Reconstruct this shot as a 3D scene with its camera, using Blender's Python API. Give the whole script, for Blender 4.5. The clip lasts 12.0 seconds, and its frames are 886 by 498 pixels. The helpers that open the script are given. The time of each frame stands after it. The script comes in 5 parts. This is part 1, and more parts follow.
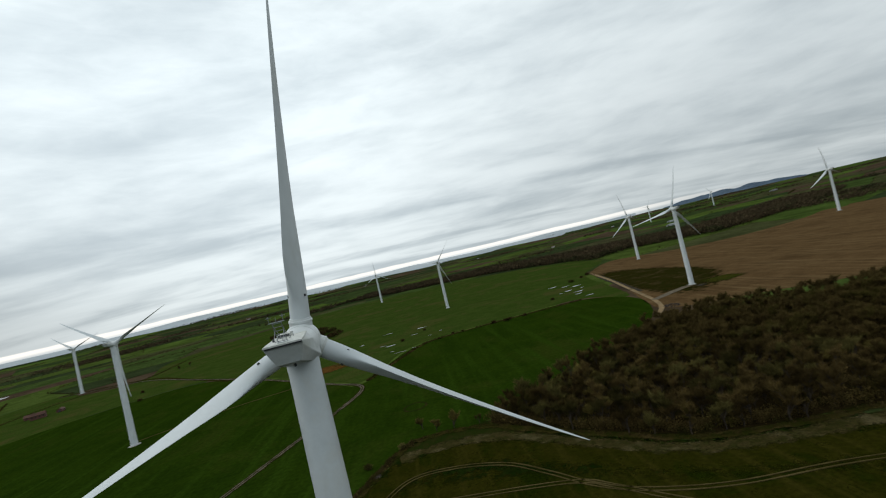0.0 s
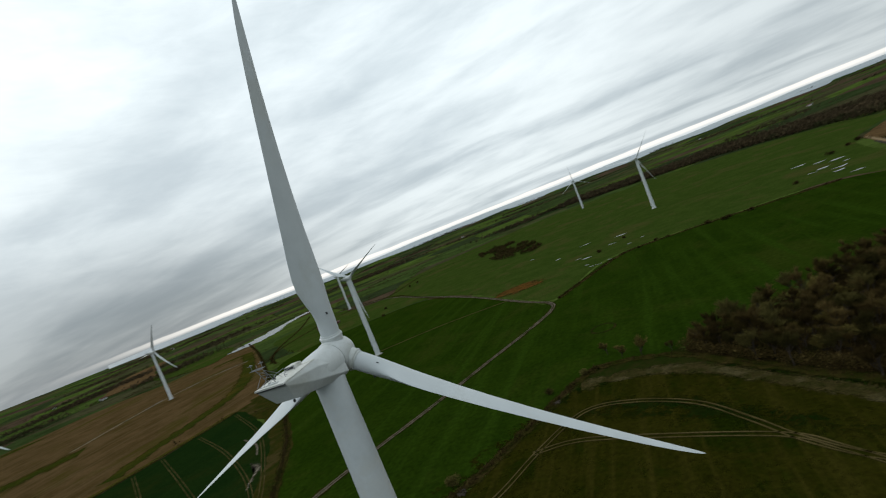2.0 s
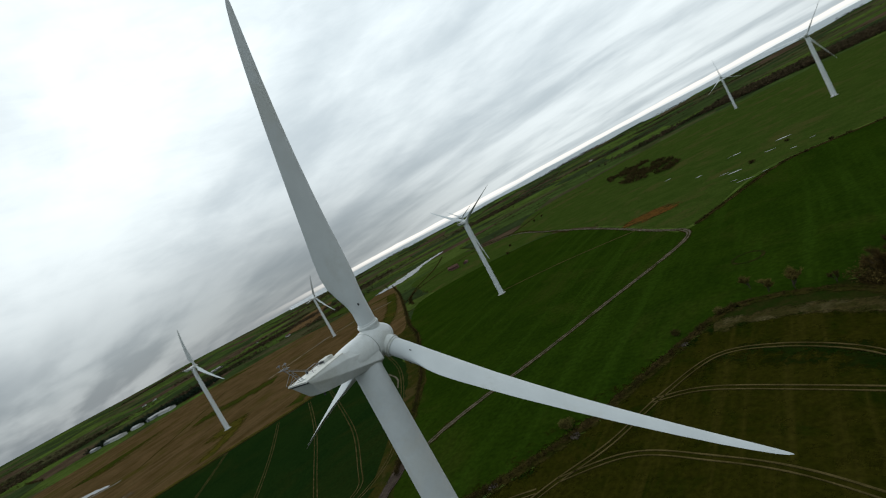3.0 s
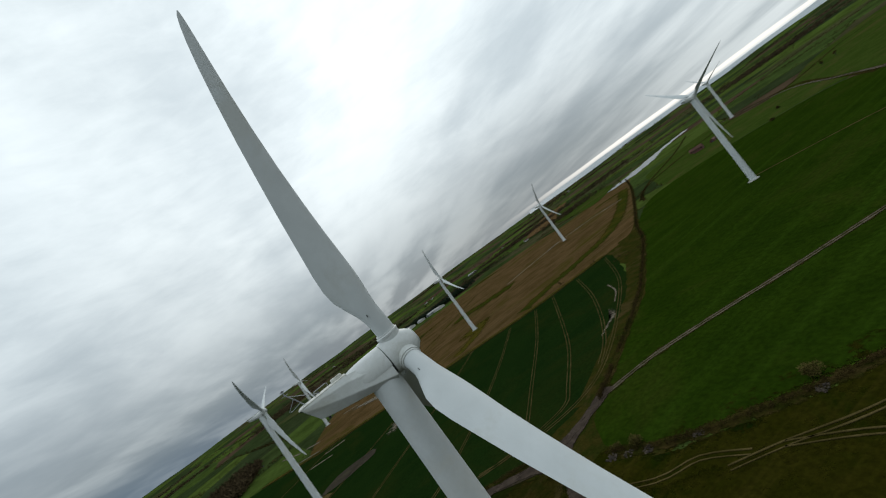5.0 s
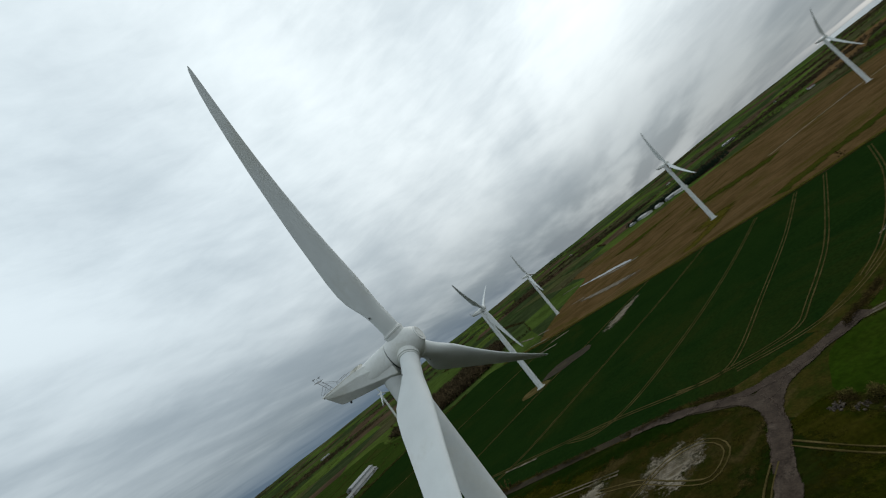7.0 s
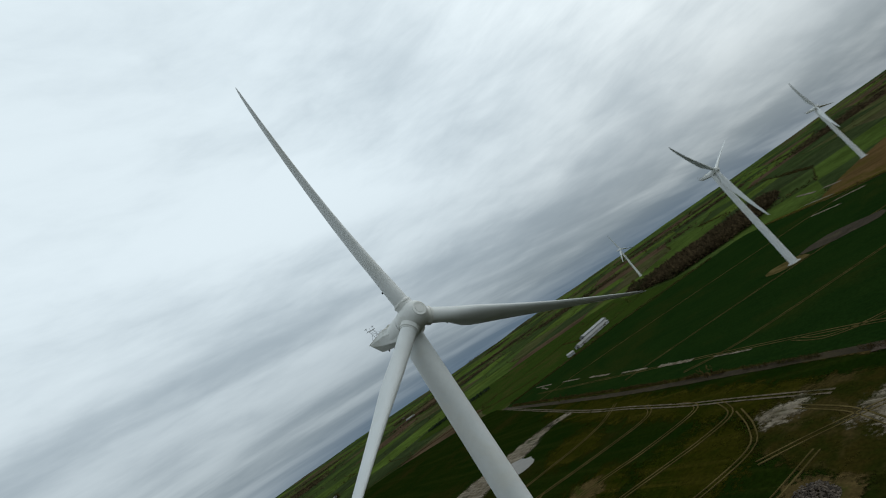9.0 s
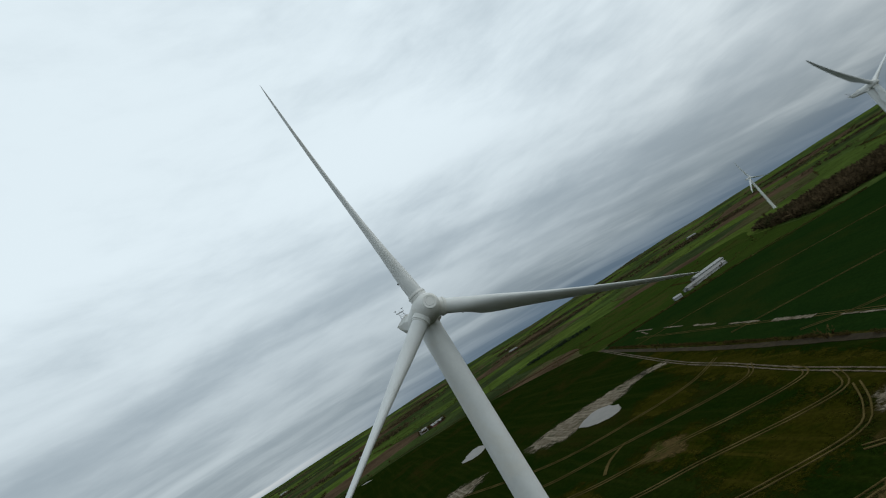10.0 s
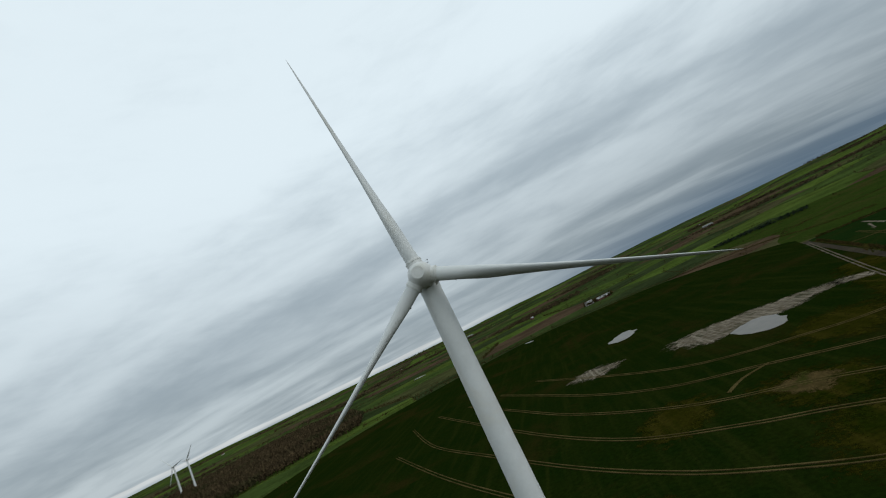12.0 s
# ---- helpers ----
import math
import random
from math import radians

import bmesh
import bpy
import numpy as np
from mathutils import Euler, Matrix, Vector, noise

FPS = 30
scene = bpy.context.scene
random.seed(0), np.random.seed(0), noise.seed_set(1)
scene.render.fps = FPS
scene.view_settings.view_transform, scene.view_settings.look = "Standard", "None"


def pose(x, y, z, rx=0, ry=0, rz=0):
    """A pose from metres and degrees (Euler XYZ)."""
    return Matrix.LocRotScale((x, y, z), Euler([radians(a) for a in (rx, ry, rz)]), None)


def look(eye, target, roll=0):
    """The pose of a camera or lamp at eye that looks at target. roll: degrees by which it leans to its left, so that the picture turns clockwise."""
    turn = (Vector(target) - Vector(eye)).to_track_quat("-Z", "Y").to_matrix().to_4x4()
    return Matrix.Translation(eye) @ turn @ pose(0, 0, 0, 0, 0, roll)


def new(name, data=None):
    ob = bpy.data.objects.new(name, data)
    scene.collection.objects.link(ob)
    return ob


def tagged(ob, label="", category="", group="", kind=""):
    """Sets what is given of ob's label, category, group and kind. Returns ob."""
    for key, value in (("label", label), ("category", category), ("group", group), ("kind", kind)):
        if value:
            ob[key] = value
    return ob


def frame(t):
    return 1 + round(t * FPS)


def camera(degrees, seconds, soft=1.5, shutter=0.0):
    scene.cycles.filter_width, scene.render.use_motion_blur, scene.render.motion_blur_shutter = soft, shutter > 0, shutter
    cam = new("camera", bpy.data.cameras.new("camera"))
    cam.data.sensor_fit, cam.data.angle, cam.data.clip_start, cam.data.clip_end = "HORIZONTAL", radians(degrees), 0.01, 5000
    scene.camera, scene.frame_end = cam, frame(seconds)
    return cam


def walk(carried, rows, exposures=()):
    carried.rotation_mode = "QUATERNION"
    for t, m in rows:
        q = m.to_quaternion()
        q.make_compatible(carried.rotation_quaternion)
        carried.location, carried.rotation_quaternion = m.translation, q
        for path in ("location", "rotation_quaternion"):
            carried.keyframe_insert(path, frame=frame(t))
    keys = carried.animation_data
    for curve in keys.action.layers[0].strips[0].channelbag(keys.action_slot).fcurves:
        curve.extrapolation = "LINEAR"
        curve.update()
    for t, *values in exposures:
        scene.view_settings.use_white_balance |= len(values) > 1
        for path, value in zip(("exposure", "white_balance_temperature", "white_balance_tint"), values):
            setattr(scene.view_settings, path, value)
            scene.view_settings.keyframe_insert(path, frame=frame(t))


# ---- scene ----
from mathutils import geometry

cam = camera(90.27, 12.0, soft=1.1, shutter=0.25)
# seconds, place, and turn in degrees
PATH = [
    (0.0, 13.13, -52.58, 85.75, 91.12, 13.37, -5.36),
    (0.5, 18.90, -50.22, 86.90, 90.05, 15.16, 0.88),
    (1.0, 24.62, -47.80, 88.10, 89.58, 17.61, 6.76),
    (1.5, 30.58, -44.45, 88.77, 89.00, 19.92, 14.16),
    (2.0, 36.49, -40.55, 89.39, 87.47, 21.81, 22.03),
    (2.5, 42.14, -35.97, 89.47, 86.81, 25.98, 32.27),
    (3.0, 46.88, -30.30, 89.13, 86.63, 28.30, 40.07),
    (5.0, 52.41, -0.37, 84.06, 93.14, 36.19, 75.84),
    (5.5, 53.03, 6.81, 82.44, 95.08, 38.15, 85.34),
    (6.0, 52.70, 14.44, 80.63, 97.48, 38.78, 94.53),
    (6.5, 51.27, 21.62, 78.96, 100.58, 39.03, 104.57),
    (7.0, 49.02, 29.55, 77.16, 102.26, 37.99, 113.98),
    (7.5, 45.67, 37.08, 75.42, 103.29, 37.08, 123.47),
    (9.5, 22.98, 63.48, 69.90, 106.68, 32.64, 160.71),
    (10.0, 15.78, 65.86, 70.04, 106.45, 31.48, 167.99),
    (10.5, 8.11, 68.65, 69.77, 106.08, 30.51, 175.12),
    (11.0, 0.18, 71.52, 69.22, 104.60, 28.70, 181.51),
    (11.5, -7.93, 72.60, 68.95, 102.95, 27.22, 187.60),
    (12.0, -15.96, 72.45, 69.08, 101.60, 25.71, 193.38),
]
walk(cam, [(t, pose(x, y, z, rx, ry, rz)) for t, x, y, z, rx, ry, rz in PATH], exposures=[(0.0, 0.0), (12.0, 0.0)])

# ---- light: an overcast sky with a thin bright gap low over the sea ----
SUN_AZ, SUN_EL = -72.0, 36.0


def bearing(az, el):
    a, e = radians(az), radians(el)
    return Vector((math.sin(a) * math.cos(e), math.cos(a) * math.cos(e), math.sin(e)))


class Tree:
    """Short hand for wiring nodes."""

    def __init__(self, tree):
        self.t = tree

    def put(self, value, socket):
        if isinstance(value, bpy.types.NodeSocket):
            self.t.links.new(value, socket)
        elif value is not None:
            socket.default_value = value

    def node(self, kind, out=0, ins=None, operation="", clamp=False):
        n = self.t.nodes.new(kind)
        if operation:
            n.operation = operation
        if clamp:
            n.use_clamp = True
        for key, value in (ins or {}).items():
            self.put(value, n.inputs[key])
        return n.outputs[out]

    def math(self, op, a, b=None, c=None, clamp=False):
        return self.node("ShaderNodeMath", ins={k: v for k, v in enumerate((a, b, c)) if v is not None}, operation=op, clamp=clamp)

    def vec(self, op, a, b=None, out=0):
        return self.node("ShaderNodeVectorMath", out, {k: v for k, v in enumerate((a, b)) if v is not None}, operation=op)

    def span(self, v, a, b, c=0.0, d=1.0):
        n = self.t.nodes.new("ShaderNodeMapRange")
        n.interpolation_type = "SMOOTHSTEP"
        for i, value in enumerate((v, a, b, c, d)):
            self.put(value, n.inputs[i])
        return n.outputs[0]

    def noise(self, vector, scale, detail=4.0, rough=0.55, out=0, distort=0.0):
        return self.node("ShaderNodeTexNoise", out, {"Vector": vector, "Scale": scale, "Detail": detail, "Roughness": rough, "Distortion": distort})

    def mix(self, f, a, b, blend="MIX"):
        n = self.t.nodes.new("ShaderNodeMix")
        n.data_type, n.blend_type = "RGBA", blend
        self.put(f, n.inputs[0])
        self.put(a if isinstance(a, bpy.types.NodeSocket) else (*a, 1), n.inputs[6])
        self.put(b if isinstance(b, bpy.types.NodeSocket) else (*b, 1), n.inputs[7])
        return n.outputs[2]


world = bpy.data.worlds.new("overcast_sky")
world.use_nodes = True
world.node_tree.nodes.clear()
scene.world = world
w = Tree(world.node_tree)
way = w.vec("NORMALIZE", w.node("ShaderNodeTexCoord", 0))
up = w.node("ShaderNodeSeparateXYZ", 2, {0: way})
flat = w.vec("MULTIPLY", way, (1, 1, 0))
deck = w.node("ShaderNodeVectorMath", 0, {0: flat, 3: w.math("DIVIDE", 1.0, w.math("ADD", w.math("MAXIMUM", up, 0.0), 0.11))}, operation="SCALE")
# cloud bands lie across the wind
bands = w.node("ShaderNodeMapping", 0, {"Vector": deck, "Rotation": (0, 0, radians(12)), "Scale": (0.42, 1.35, 1)})
mass = w.noise(bands, 0.42, 4, 0.5, distort=0.5)
heaps = w.node("ShaderNodeMapping", 0, {"Vector": deck, "Rotation": (0, 0, radians(24)), "Scale": (0.8, 1.1, 1)})
wisps = w.noise(heaps, 1.25, 6, 0.55, distort=0.35)
puffs = w.noise(w.vec("MULTIPLY", way, (6.0, 6.0, 22.0)), 1.3, 6, 0.6, distort=0.3)
cover = w.math("ADD", w.math("MULTIPLY", mass, 0.62), w.math("ADD", w.math("MULTIPLY", wisps, 0.26), w.math("MULTIPLY", puffs, 0.12)))
light = w.span(cover, 0.37, 0.60)
glow = w.math("MAXIMUM", w.vec("DOT_PRODUCT", way, bearing(SUN_AZ, SUN_EL), 1), 0.0)
near_sun = w.math("POWER", glow, 5.0)
grey = w.mix(light, (0.44, 0.505, 0.54), (0.74, 0.81, 0.83))
over_sea = w.math("POWER", w.math("MAXIMUM", w.vec("DOT_PRODUCT", way, bearing(-11, 14), 1), 0.0), 6.0)
lift = w.math("ADD", w.math("ADD", w.span(up, 0.0, 0.5, 0.80, 1.14), w.math("MULTIPLY", over_sea, 0.42)), w.math("MULTIPLY", near_sun, 0.42))
bank = w.math("MULTIPLY", w.math("POWER", w.math("MAXIMUM", w.vec("DOT_PRODUCT", way, bearing(-58, 5), 1), 0.0), 14.0), w.span(up, 0.05, 0.26, 0.32, 0.0))
lift = w.math("SUBTRACT", lift, bank)
cloud = w.node("ShaderNodeVectorMath", 0, {0: grey, 3: lift}, operation="SCALE")
# the deck is heavier low down, away from the sea, and blue with distance
away = w.span(w.vec("DOT_PRODUCT", way, bearing(-112, 0), 1), 0.05, 0.9)
low = w.math("MULTIPLY", w.span(up, 0.0, 0.24, 1.0, 0.0), away)
streaks = w.span(w.noise(bands, 0.8, 5, 0.5), 0.4, 0.62, 0.95, 0.45)
cloud = w.mix(w.math("MULTIPLY", low, streaks), cloud, (0.20, 0.245, 0.28))
far_blue = w.math("MULTIPLY", w.span(up, 0.0, 0.075, 1.0, 0.0), w.span(w.vec("DOT_PRODUCT", way, bearing(-140, 0), 1), 0.6, 0.97))
cloud = w.mix(w.math("MULTIPLY", far_blue, 0.7), cloud, (0.075, 0.135, 0.205))
# landward the deck is a little bluer
cool = w.span(w.vec("DOT_PRODUCT", way, bearing(172, 15), 1), 0.1, 0.8)
cloud = w.mix(cool, cloud, w.mix(1.0, cloud, w.mix(w.span(up, 0.0, 0.45), (0.83, 0.872, 0.912), (0.94, 0.98, 1.02)), "MULTIPLY"))
# the gap under the cloud's edge, over the sea
seaward = w.math("MAXIMUM", w.span(w.vec("DOT_PRODUCT", way, bearing(-12, 0), 1), 0.55, 0.85), w.math("MULTIPLY", w.span(w.vec("DOT_PRODUCT", way, bearing(140, 0), 1), 0.72, 0.95), 0.3))
ragged = w.math("MULTIPLY", w.math("SUBTRACT", w.noise(way, 9.0, 4), 0.5), 0.007)
edge = w.math("ADD", up, ragged)
gap = w.math("MULTIPLY", w.math("MULTIPLY", w.span(edge, 0.006, 0.009, 1.0, 0.0), w.span(up, -0.004, 0.004)), seaward)
cloud = w.mix(gap, cloud, (1.12, 1.10, 1.04))
clear = w.t.nodes.new("ShaderNodeTexSky")
clear.sky_type, clear.sun_disc = "NISHITA", False
clear.sun_elevation, clear.sun_rotation = radians(SUN_EL), radians(SUN_AZ)
hole = w.node("ShaderNodeVectorMath", 0, {0: clear.outputs[0], 3: 0.06}, operation="SCALE")
sky = w.mix(0.94, hole, cloud)
# nothing shines from under the land
sky = w.node("ShaderNodeVectorMath", 0, {0: sky, 3: w.span(up, -0.10, -0.04)}, operation="SCALE")
back = w.t.nodes.new("ShaderNodeBackground")
w.put(sky, back.inputs[0])
back.inputs[1].default_value = 1.0
w.t.links.new(back.outputs[0], w.t.nodes.new("ShaderNodeOutputWorld").inputs[0])

sun = new("sun", bpy.data.lights.new("sun", "SUN"))
sun.data.energy, sun.data.angle, sun.data.color = 0.6, radians(30), (1.0, 0.97, 0.92)
sun.matrix_world = look(bearing(SUN_AZ, SUN_EL) * 500, (0, 0, 0))

# ---- materials ----


def surface(name, a, b, c=None, size=6.0, fine=1.2, rough=0.85, bump=0.3, bump_size=1.5, metal=0.0, island=0.0, thing=0.0, specular=0.3, contrast=0.28, rows=None, fade=False):
    """Two tones in patches of about size metres, a third in stains, and a fine grain."""
    m = bpy.data.materials.new(name)
    m.use_nodes = True
    m.node_tree.nodes.clear()
    k = Tree(m.node_tree)
    place = k.node("ShaderNodeNewGeometry", 0)
    broad = k.span(k.noise(place, 1.0 / size, 5, 0.6), 0.35, 0.65)
    grain = k.noise(place, 1.0 / fine, 5, 0.65)
    colour = k.mix(broad, a, b)
    if c:
        colour = k.mix(k.span(k.noise(place, 0.31 / size, 6, 0.68, distort=0.6), 0.5, 0.66), colour, c)
    if rows:
        turn, wide, tone = rows
        lines = k.node("ShaderNodeMapping", 0, {"Vector": place, "Rotation": (0, 0, radians(turn)), "Scale": (1.0, 0.045, 1.0)})
        colour = k.mix(k.span(k.noise(lines, 1.0 / wide, 5, 0.6), 0.46, 0.7), colour, tone)
    value = k.span(grain, 0.25, 0.75, 1 - contrast, 1 + contrast)
    if island:
        value = k.math("MULTIPLY", value, k.span(k.node("ShaderNodeNewGeometry", "Random Per Island"), 0, 1, 1 - island, 1 + island))
    if thing:
        value = k.math("MULTIPLY", value, k.span(k.node("ShaderNodeObjectInfo", "Random"), 0, 1, 1 - thing, 1 + thing))
    colour = k.node("ShaderNodeVectorMath", 0, {0: colour, 3: value}, operation="SCALE")
    shader = k.t.nodes.new("ShaderNodeBsdfPrincipled")
    k.put(colour, shader.inputs["Base Color"])
    k.put(k.span(grain, 0.2, 0.8, max(rough - 0.1, 0.02), min(rough + 0.1, 1)), shader.inputs["Roughness"])
    shader.inputs["Metallic"].default_value = metal
    shader.inputs["Specular IOR Level"].default_value = specular
    if bump:
        n = k.node("ShaderNodeBump", 0, {"Strength": bump, "Distance": bump_size * 0.3, "Height": k.noise(place, 1.0 / bump_size, 5, 0.6)})
        k.put(n, shader.inputs["Normal"])
    result = shader.outputs[0]
    if fade:
        # the patch thins out towards its rim, in flecks
        rim = k.node("ShaderNodeAttribute", "Fac")
        rim.node.attribute_name = "inner"
        flecks = k.math("ADD", k.math("MULTIPLY", k.noise(place, 0.16, 6, 0.66), 0.65), k.math("MULTIPLY", k.noise(place, 0.9, 4, 0.6), 0.35))
        solid = k.span(k.math("SUBTRACT", rim, k.span(flecks, 0.34, 0.66)), -0.34, 0.34)
        mixed = k.t.nodes.new("ShaderNodeMixShader")
        k.put(solid, mixed.inputs[0])
        k.t.links.new(k.t.nodes.new("ShaderNodeBsdfTransparent").outputs[0], mixed.inputs[1])
        k.t.links.new(result, mixed.inputs[2])
        result = mixed.outputs[0]
    k.t.links.new(result, k.t.nodes.new("ShaderNodeOutputMaterial").inputs[0])
    return m


def water_like(name, colour, rough=0.06, cloudy=0.5):
    m = bpy.data.materials.new(name)
    m.use_nodes = True
    k = Tree(m.node_tree)
    shader = m.node_tree.nodes["Principled BSDF"]
    place = k.node("ShaderNodeNewGeometry", 0)
    k.put(k.mix(k.span(k.noise(place, 0.12, 5), 0.35, 0.65), colour, [v * cloudy for v in colour]), shader.inputs["Base Color"])
    shader.inputs["Roughness"].default_value = rough
    shader.inputs["IOR"].default_value = 1.33
    k.put(k.node("ShaderNodeBump", 0, {"Strength": 0.12, "Distance": 0.1, "Height": k.noise(place, 0.8, 4)}), shader.inputs["Normal"])
    return m


def field_colours(name, colours, rough=0.9):
    """Each separate sheet takes one of the colours."""
    m = bpy.data.materials.new(name)
    m.use_nodes = True
    k = Tree(m.node_tree)
    shader = m.node_tree.nodes["Principled BSDF"]
    ramp = m.node_tree.nodes.new("ShaderNodeValToRGB")
    ramp.color_ramp.interpolation = "CONSTANT"
    stops = ramp.color_ramp.elements
    stops[1].position = 1 / len(colours)
    for i in range(2, len(colours)):
        stops.new(i / len(colours))
    for i, c in enumerate(colours):
        stops[i].color = (*c, 1)
    k.put(k.node("ShaderNodeNewGeometry", "Random Per Island"), ramp.inputs[0])
    place = k.node("ShaderNodeNewGeometry", 0)
    v = k.math("MULTIPLY", k.span(k.noise(place, 0.012, 6, 0.65), 0.3, 0.7, 0.7, 1.3), k.span(k.noise(place, 0.12, 5, 0.6), 0.3, 0.7, 0.8, 1.2))
    k.put(k.node("ShaderNodeVectorMath", 0, {0: ramp.outputs[0], 3: v}, operation="SCALE"), shader.inputs["Base Color"])
    shader.inputs["Roughness"].default_value = rough
    shader.inputs["Specular IOR Level"].default_value = 0.0
    return m


GRASS = surface("meadow_grass", (0.0105, 0.0227, 0.0016), (0.0143, 0.0287, 0.0020), (0.0197, 0.0302, 0.0035), 26, 2.4, 0.95, 0.3, 1.2, specular=0.0, rows=(-28, 9.0, (0.0171, 0.0348, 0.0029)))
PASTURE = surface("pasture_grass", (0.0248, 0.0420, 0.0063), (0.0323, 0.0503, 0.0083), (0.0450, 0.0480, 0.0119), 22, 2.2, 0.95, 0.0, 1.2, specular=0.0)
DULL_PASTURE = surface("dull_pasture", (0.0175, 0.0310, 0.0050), (0.0220, 0.0360, 0.0058), (0.0300, 0.0330, 0.0080), 24, 2.2, 0.95, 0.0, 1.2, specular=0.0, contrast=0.4)
CROP = surface("winter_crop", (0.0054, 0.0152, 0.0030), (0.0073, 0.0182, 0.0034), (0.0120, 0.0190, 0.0037), 30, 1.6, 0.95, 0.3, 0.8, specular=0.0, rows=(26, 5.0, (0.0081, 0.0189, 0.0036)))
THIN_CROP = surface("thin_crop", (0.0048, 0.0114, 0.0013), (0.0071, 0.0126, 0.0015), (0.0147, 0.0137, 0.0029), 26, 1.8, 0.95, 0.3, 0.8, specular=0.0, rows=(50, 6.0, (0.0106, 0.0157, 0.0024)))
OLIVE_FADE = surface("yellowing_crop", (0.0141, 0.0150, 0.0013), (0.0195, 0.0182, 0.0021), (0.0087, 0.0136, 0.0009), 10, 1.6, 0.95, 0.3, 0.8, specular=0.0, rows=(50, 5.0, (0.0262, 0.0230, 0.0035)), fade=True)
STUBBLE = surface("stubble", (0.0823, 0.0508, 0.0210), (0.0504, 0.0323, 0.0112), (0.0470, 0.0370, 0.0083), 34, 1.6, 0.95, 0.4, 0.8, specular=0.0, contrast=0.34, rows=(38, 9.0, (0.0890, 0.0585, 0.0263)))
GREEN_FADE = surface("regrown_stubble", (0.0210, 0.0284, 0.0042), (0.0340, 0.0335, 0.0051), (0.0520, 0.0387, 0.0072), 24, 1.6, 0.95, 0.3, 0.8, specular=0.0, fade=True)
PLOUGH = surface("ploughed_soil", (0.0756, 0.0446, 0.0192), (0.0945, 0.0570, 0.0249), (0.0630, 0.0370, 0.0160), 18, 1.4, 0.95, 0.5, 1.0, specular=0.0, rows=(62, 5.0, (0.1208, 0.0779, 0.0358)))
ROUGH = surface("rough_margin", (0.0304, 0.0256, 0.0053), (0.0168, 0.0216, 0.0034), (0.0464, 0.0344, 0.0120), 7, 1.0, 0.95, 0.4, 0.8, specular=0.0)
ROUGH_FADE = surface("rough_ground", (0.0213, 0.0170, 0.0036), (0.0123, 0.0145, 0.0023), (0.0357, 0.0263, 0.0093), 7, 1.0, 0.95, 0.4, 0.8, specular=0.0, fade=True)
ROUGH_STRAW = surface("straw_margin", (0.0620, 0.0460, 0.0075), (0.0400, 0.0380, 0.0060), (0.0300, 0.0330, 0.0060), 8, 1.0, 0.95, 0.0, 0.8, specular=0.0, contrast=0.4, fade=True)
RUST_FADE = surface("rusty_bracken", (0.0900, 0.0420, 0.0100), (0.0560, 0.0290, 0.0075), (0.0330, 0.0290, 0.0075), 7, 0.9, 0.95, 0.0, 0.6, specular=0.0, contrast=0.45, fade=True)
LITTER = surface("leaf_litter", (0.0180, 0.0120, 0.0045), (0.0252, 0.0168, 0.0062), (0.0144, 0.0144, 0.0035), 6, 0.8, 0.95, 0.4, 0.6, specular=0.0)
EARTH = surface("bare_earth", (0.0640, 0.0450, 0.0178), (0.0420, 0.0310, 0.0115), (0.0280, 0.0300, 0.0066), 4, 0.6, 0.95, 0.5, 0.5, specular=0.0, fade=True)
DARK_EARTH = surface("dark_earth", (0.0200, 0.0155, 0.0090), (0.0280, 0.0215, 0.0120), (0.0360, 0.0290, 0.0142), 4, 0.6, 0.95, 0.5, 0.5, specular=0.05)
GRAVEL = surface("gravel_track", (0.1350, 0.1080, 0.0731), (0.0900, 0.0700, 0.0459), (0.0560, 0.0480, 0.0255), 3.5, 0.5, 0.95, 0.4, 0.3, specular=0.05)
LANE = surface("brown_gravel_lane", (0.0500, 0.0365, 0.0275), (0.0330, 0.0240, 0.0180), (0.0680, 0.0510, 0.0390), 5, 0.5, 0.95, 0.4, 0.3, specular=0.05)
CLAY = surface("yellow_clay_track", (0.2400, 0.1650, 0.0820), (0.1700, 0.1150, 0.0600), (0.1100, 0.0800, 0.0420), 4, 0.5, 0.95, 0.4, 0.4, specular=0.05)
CHALK = surface("pale_dry_mud", (0.1250, 0.1050, 0.0780), (0.0620, 0.0490, 0.0290), (0.0270, 0.0260, 0.0095), 4, 0.5, 0.9, 0.3, 0.4, specular=0.05, contrast=0.45, rows=(28, 1.6, (0.1900, 0.1650, 0.1250)), fade=True)
PALE_LINE = surface("pale_worn_line", (0.1800, 0.1450, 0.0950), (0.0900, 0.0700, 0.0380), (0.0300, 0.0330, 0.0110), 3, 0.5, 0.95, 0.3, 0.4, specular=0.05)
RUT = surface("wheel_rut", (0.0819, 0.0624, 0.0250), (0.0484, 0.0382, 0.0134), None, 9, 0.5, 0.95, 0.2, 0.4, specular=0.0)
VERGE = surface("dark_verge", (0.0110, 0.0190, 0.0026), (0.0180, 0.0200, 0.0042), (0.0280, 0.0220, 0.0067), 5, 0.8, 0.95, 0.4, 0.6, specular=0.0)
VERGE_FADE = surface("rank_verge", (0.0160, 0.0185, 0.0030), (0.0290, 0.0230, 0.0060), (0.0420, 0.0300, 0.0105), 5, 0.8, 0.95, 0.4, 0.6, specular=0.0, fade=True)
STONY_FADE = surface("stony_edge", (0.0389, 0.0304, 0.0108), (0.0216, 0.0213, 0.0051), (0.0619, 0.0509, 0.0228), 4, 0.6, 0.95, 0.5, 0.5, specular=0.0, contrast=0.5, fade=True)
